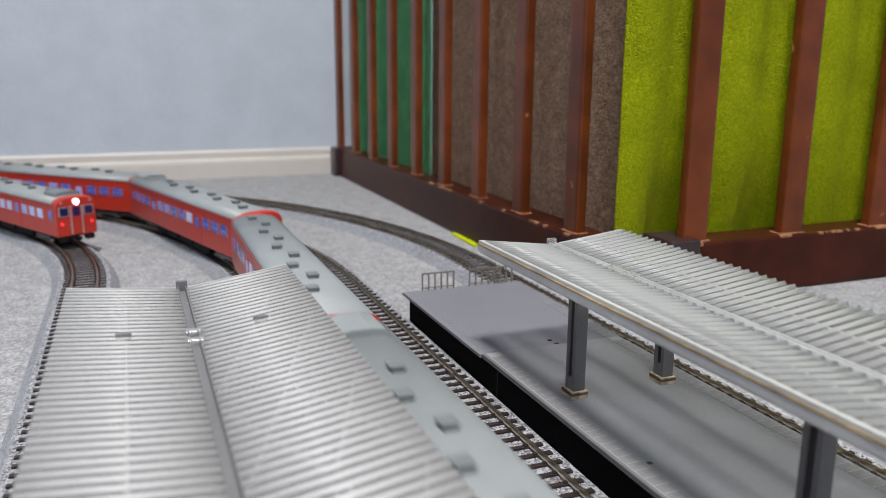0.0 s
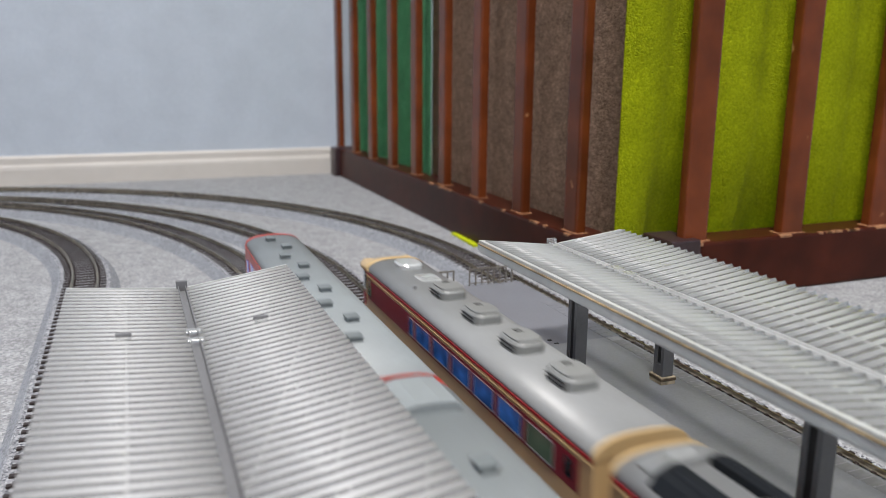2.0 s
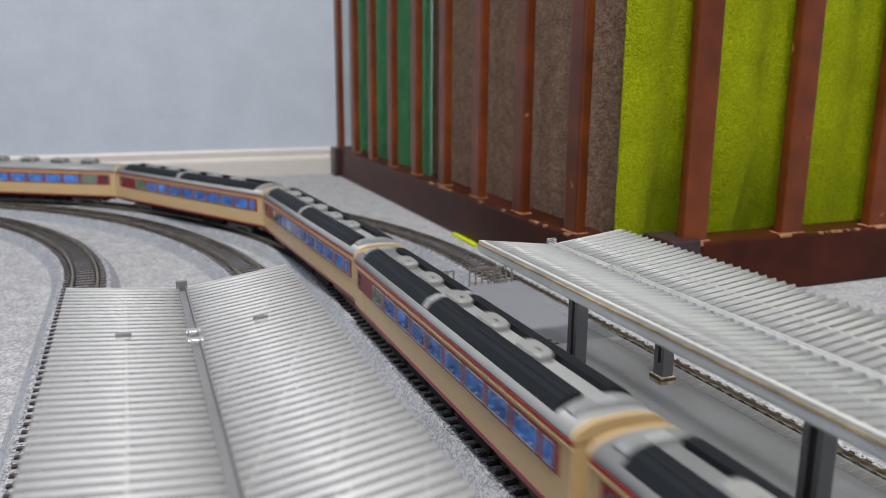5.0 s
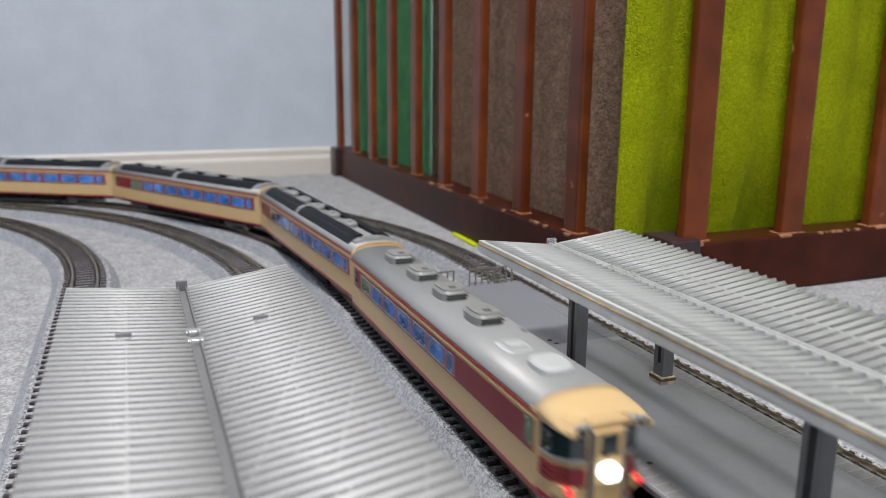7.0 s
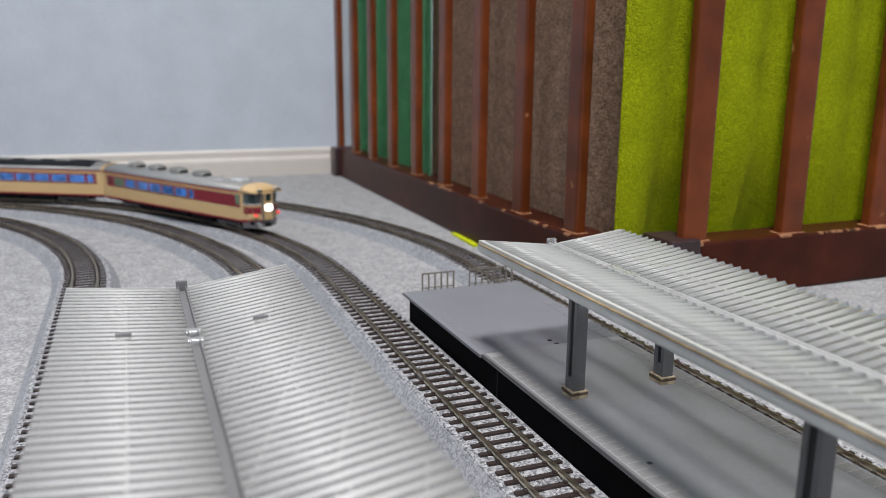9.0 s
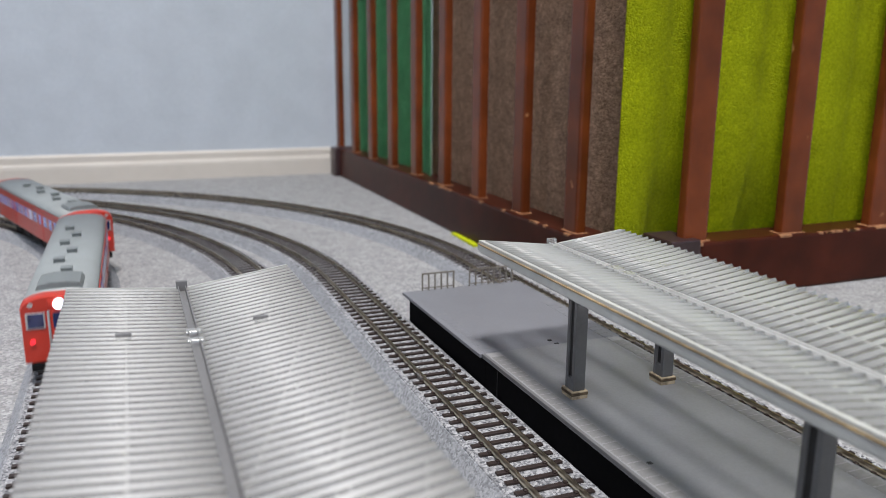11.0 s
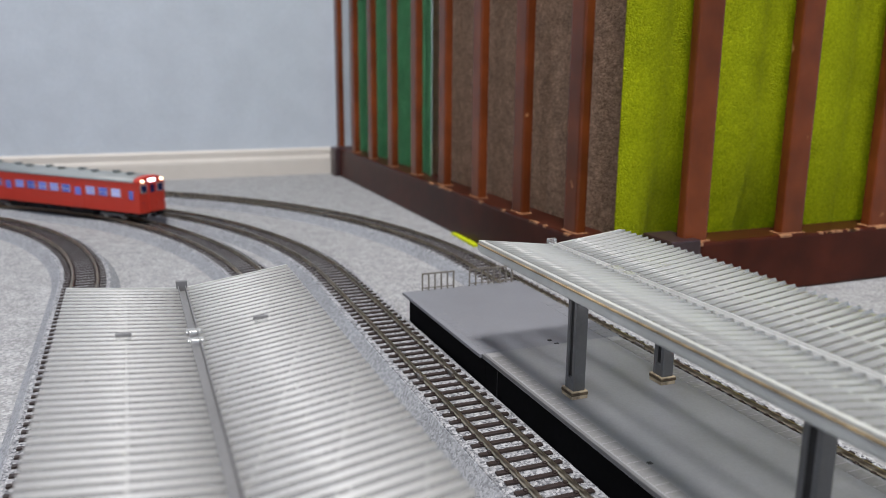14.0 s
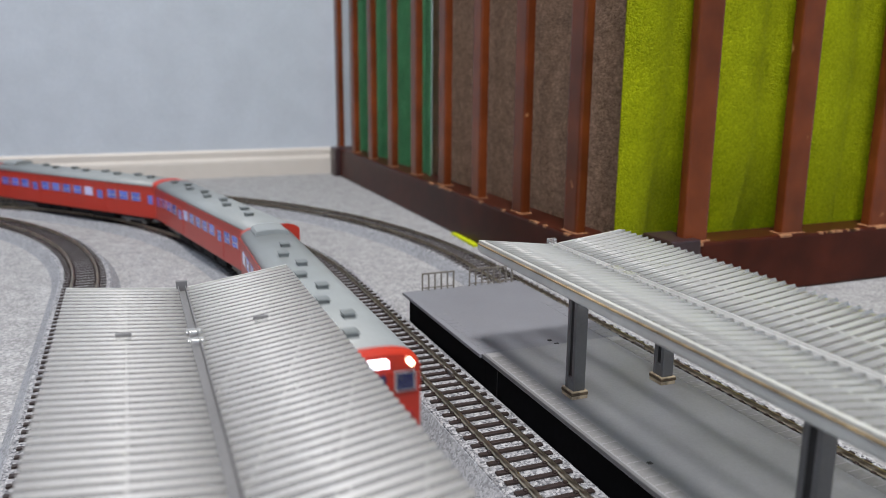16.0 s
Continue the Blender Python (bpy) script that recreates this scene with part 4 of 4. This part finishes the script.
def red_car(roof_box, cab_lamps, box_front=False):
    """One vermilion railcar; the cab points along +y. cab_lamps: 'pair', 'single' or 'sign'."""
    single = cab_lamps == "single"
    half = 121.5 if single else 135.8
    lift = 0.0 if single else 3.2
    top = roof_section(lift, 6.6)
    words = {"pair": "with two lit headlights and a lit sign", "single": "with one lit lamp over the cab door", "sign": "with a lit destination sign"}[cab_lamps]
    car = tagged(empty("red_railcar"), "vermilion grey-roofed model railcar " + words, "model train", "vermilion railcars")
    ring = 4.0 if roof_box else 1.2
    part("body", box(-17.6, 17.6, -half, half, 9.4, 37.8 + lift, 0.7), VERMILION, car, "vermilion body")
    part("roof", prism(top, -half + ring, half - 7), REDROOF, car, "blue-grey roof", smooth=True)
    part("end_ring", prism([(x * 1.005, z + 0.15) for x, z in top], -half, -half + ring), VERMILION, car, "vermilion roof end")
    vis = []
    for y, k, dz in ((half - 7, 1.006, 0.15), (half - 2.5, 1.0, 0.1), (half + 0.2, 0.965, -0.9)):
        vis.append([(x * k, y, z + dz) for x, z in top])
    part("cab_brow", loft(vis), VERMILION, car, "vermilion rounded roof brow")
    for s in (-1, 1):
        x = 17.6 * s
        part("gutter_line", side_strip(x, -half + 2, half - 2, 36.6 + lift, 37.4 + lift, 0.4), VERMILION, car)
        y = -half + 12
        n = 13
        step = (2 * half - 34) / n
        for i in range(n):
            if i in (3, 9):
                part("door", side_strip(x, y, y + step - 2.5, 11, 34.5, 0.3), VERMILION, car, "vermilion side door")
                part("door_window", side_strip(x, y + 3.5, y + step - 6, 23.5, 32, 0.4), WINLIT, car, "lit door window")
            else:
                pane = part("window", side_strip(x, y + 2.2, y + step - 4.0, 23.6 + lift / 2, 32.0 + lift / 2, 0.4), WINLIT, car, "lit bluish window")
                part("window_bar", side_strip(x, y + 2.2, y + step - 4.0, 28.4, 28.9, 0.5), SILVER, pane)
                for e in (y + 1.7, y + step - 4.0):
                    part("window_jamb", side_strip(x, e, e + 0.5, 23.3 + lift / 2, 32.3 + lift / 2, 0.48), SILVER, pane)
            y += step
        part("cab_window", side_strip(x, half - 14, half - 8, 23.5, 32.5, 0.4), WINLIT, car)
    for i in range(9):
        y = half - 24 - i * 25.5
        if y < -half + (44 if roof_box else 14):
            break
        if roof_box and box_front and y > half - 44:
            continue
        xs = (4.3 if i % 2 == 0 else -1.3) * (1 if roof_box else -1)
        v = part("roof_vent", box(xs - 2.7, xs + 2.7, y - 3.1, y + 3.1, 42.9 + lift, 45.9 + lift, 0.5), REDVENT, car, "small grey roof vent with side shade in its colour")
        part("vent_cap", box(xs - 3.1, xs + 3.1, y - 3.6, y + 3.6, 45.9 + lift, 46.6 + lift, 0.3), REDVENT, v)
        part("vent_foot", box(xs - 3.3, xs + 3.3, y - 1.8, y + 1.8, 42.4 + lift, 44.0 + lift), REDVENT, v)
    if roof_box:
        yb = half - 24 if box_front else -half + 18
        part("roof_tank", prism([(-10.5, 41.4 + lift), (10.5, 41.4 + lift), (11.0, 44.6 + lift), (9.8, 46.4 + lift), (4, 47.4 + lift), (-4, 47.4 + lift), (-9.8, 46.4 + lift), (-11.0, 44.6 + lift)], yb - 12, yb + 12), REDROOF if not box_front else REDVENT, car, "grey roof tank")
    # cab face
    f = half + 0.25
    for s in (-1, 1):
        w = part("windscreen", box(min(s * 6.6, s * 15.6), max(s * 6.6, s * 15.6), half - 0.5, f + 0.3, 27.2 + lift, 35.6 + lift, 0.3), SILVER, car, "silver-framed windscreen")
        part("glass", box(min(s * 7.4, s * 14.6), max(s * 7.4, s * 14.6), f, f + 0.55, 27.9 + lift, 35.0 + lift, 0.15), GLASSNAVY, w, "dark glass")
        part("door_post", box(min(s * 4.4, s * 5.6), max(s * 4.4, s * 5.6), half - 0.5, f + 0.9, 10.5, 36.2 + lift, 0.25), SILVER if cab_lamps == "single" else VERMILION, car, "gangway door post")
        if cab_lamps == "pair":
            part("headlight", rod(s * 13.0, f - 0.3, 39.4 + lift, 1.6, 3.0, "Y", 16), LAMPWARM, car, "lit warm round headlight")
        part("tail_light", rod(s * 13.2, f, 20.6, 1.25, 1.6, "Y", 12), LAMPRED if cab_lamps == "single" else REDLINE, car, "red tail light")
        part("buffer_step", box(min(s * 8, s * 15), max(s * 8, s * 15), half - 6, half + 0.2, 4.6, 8.8, 0.4), UNDER, car)
        part("marker", rod(s * 12.8, f - 1.0, 39.6, 1.3, 2.2, "Y", 12), SILVER, car) if cab_lamps == "single" else None
    part("gangway_door", box(-4.3, 4.3, half - 0.5, f + 0.5, 10.5, 36.4 + lift, 0.3), VERMILION, car, "vermilion gangway door")
    part("door_glass", box(-3.1, 3.1, f + 0.3, f + 0.75, 27.0 + lift, 35.0 + lift, 0.2), GLASSNAVY, car)
    if cab_lamps == "single":
        part("head_lamp", rod(0, f - 0.2, 39.6, 2.6, 3.4, "Y", 20), LAMPBLUE, car, "bright bluish-white lit lamp")
        part("lamp_case", box(-5.4, 5.4, half - 3, f + 0.5, 37.4, 41.8, 0.8), VERMILION, car)
    else:
        part("destination_sign", box(-4.3, 4.3, half - 2, f + 0.6, 37.9 + lift, 41.4 + lift, 0.5), LAMPBLUE, car, "bright white lit destination sign")
    underframe(car, half)
    return car


def car_rows(course, s_of_t, facing, base=85.0, height=RAIL, step=0.1):
    """Rows for walk(): a car rides on two bogies that follow the course."""
    rows = []
    for i in range(int(round(16.0 / step)) + 1):
        t = i * step
        s = s_of_t(t)
        xa, ya, _ = course.at(s + facing * base)
        xb, yb, _ = course.at(s - facing * base)
        rows.append((t, Matrix.Translation(((xa + xb) / 2 * U, (ya + yb) / 2 * U, height * U)) @ Matrix.Rotation(math.atan2(-(xa - xb), ya - yb), 4, "Z")))
    return rows


EXPRESS_SPEED, EXPRESS_PITCH, EXPRESS_JOINT = 274.75, 273.0, 536.0     # mm/s, mm, first joint at 3.0 s
RED_SPEED, RED_PITCH, RED_TAIL = 314.0, 274.6, 1219.0                  # tail end at 0 s
INNER_SPEED, INNER_PITCH, INNER_TAIL = 343.0, 249.0, 663.0             # tail end at 11.5 s


def ease(f):
    f = min(1.0, max(0.0, f))
    return f * f * (3 - 2 * f)


def motions():
    for i, car in enumerate(EXPRESS):
        mid = EXPRESS_JOINT + EXPRESS_PITCH * (0.5 - i)
        walk(car, car_rows(COURSE_EXPRESS, lambda t: mid + EXPRESS_SPEED * (t - 3.0) - 7.0 * max(0.0, 3.0 - t) ** 2 + 7.0 * math.tanh((t - 7.2) / 0.35), 1 if i == 0 else -1))
    for i, car in enumerate(RED):
        mid = RED_TAIL - RED_PITCH * (3.5 - i)
        walk(car, car_rows(COURSE_RED, lambda t: mid - RED_SPEED * t + 120.0 * ease((t - 4.0) / 8.0) - 48.0 * ease((15.15 - t) / 1.6) * ease((t - 6.0) / 4.0), -1 if i in (0, 2) else 1))
    for i, car in enumerate(INNER):
        mid = INNER_TAIL + INNER_PITCH * (0.5 + i)
        walk(car, car_rows(COURSE_INNER, lambda t: mid + INNER_SPEED * (t - 11.5) - 68.0 * math.exp(-((t - 9.2) / 1.15) ** 2), -1))


room()
fences()
station()
EXPRESS = [express_car("cab")]
EXPRESS.append(express_car("saloon"))
EXPRESS += [copy_thing(EXPRESS[1], Matrix.Identity(4)) for _ in range(3)]
EXPRESS.append(copy_thing(EXPRESS[0], Matrix.Identity(4)))
RED = [red_car(True, "pair"), red_car(False, "sign")]
RED += [red_car(True, "sign"), copy_thing(RED[1], Matrix.Identity(4))]
INNER = [red_car(True, "single", True)]
INNER.append(copy_thing(INNER[0], Matrix.Identity(4)))
track(COURSE_EXPRESS, "model railway track with brown sleepers beside the grey platform", 180, 1250)
track(COURSE_RED, "model railway track with brown sleepers, curving behind the frosted canopy", 380, 1200)
track(COURSE_INNER, "model railway track with brown sleepers on the tightest curve", 300, 1050)
track(COURSE_OUTER, "model railway track with brown sleepers on the widest curve", 180, 1350)
motions()
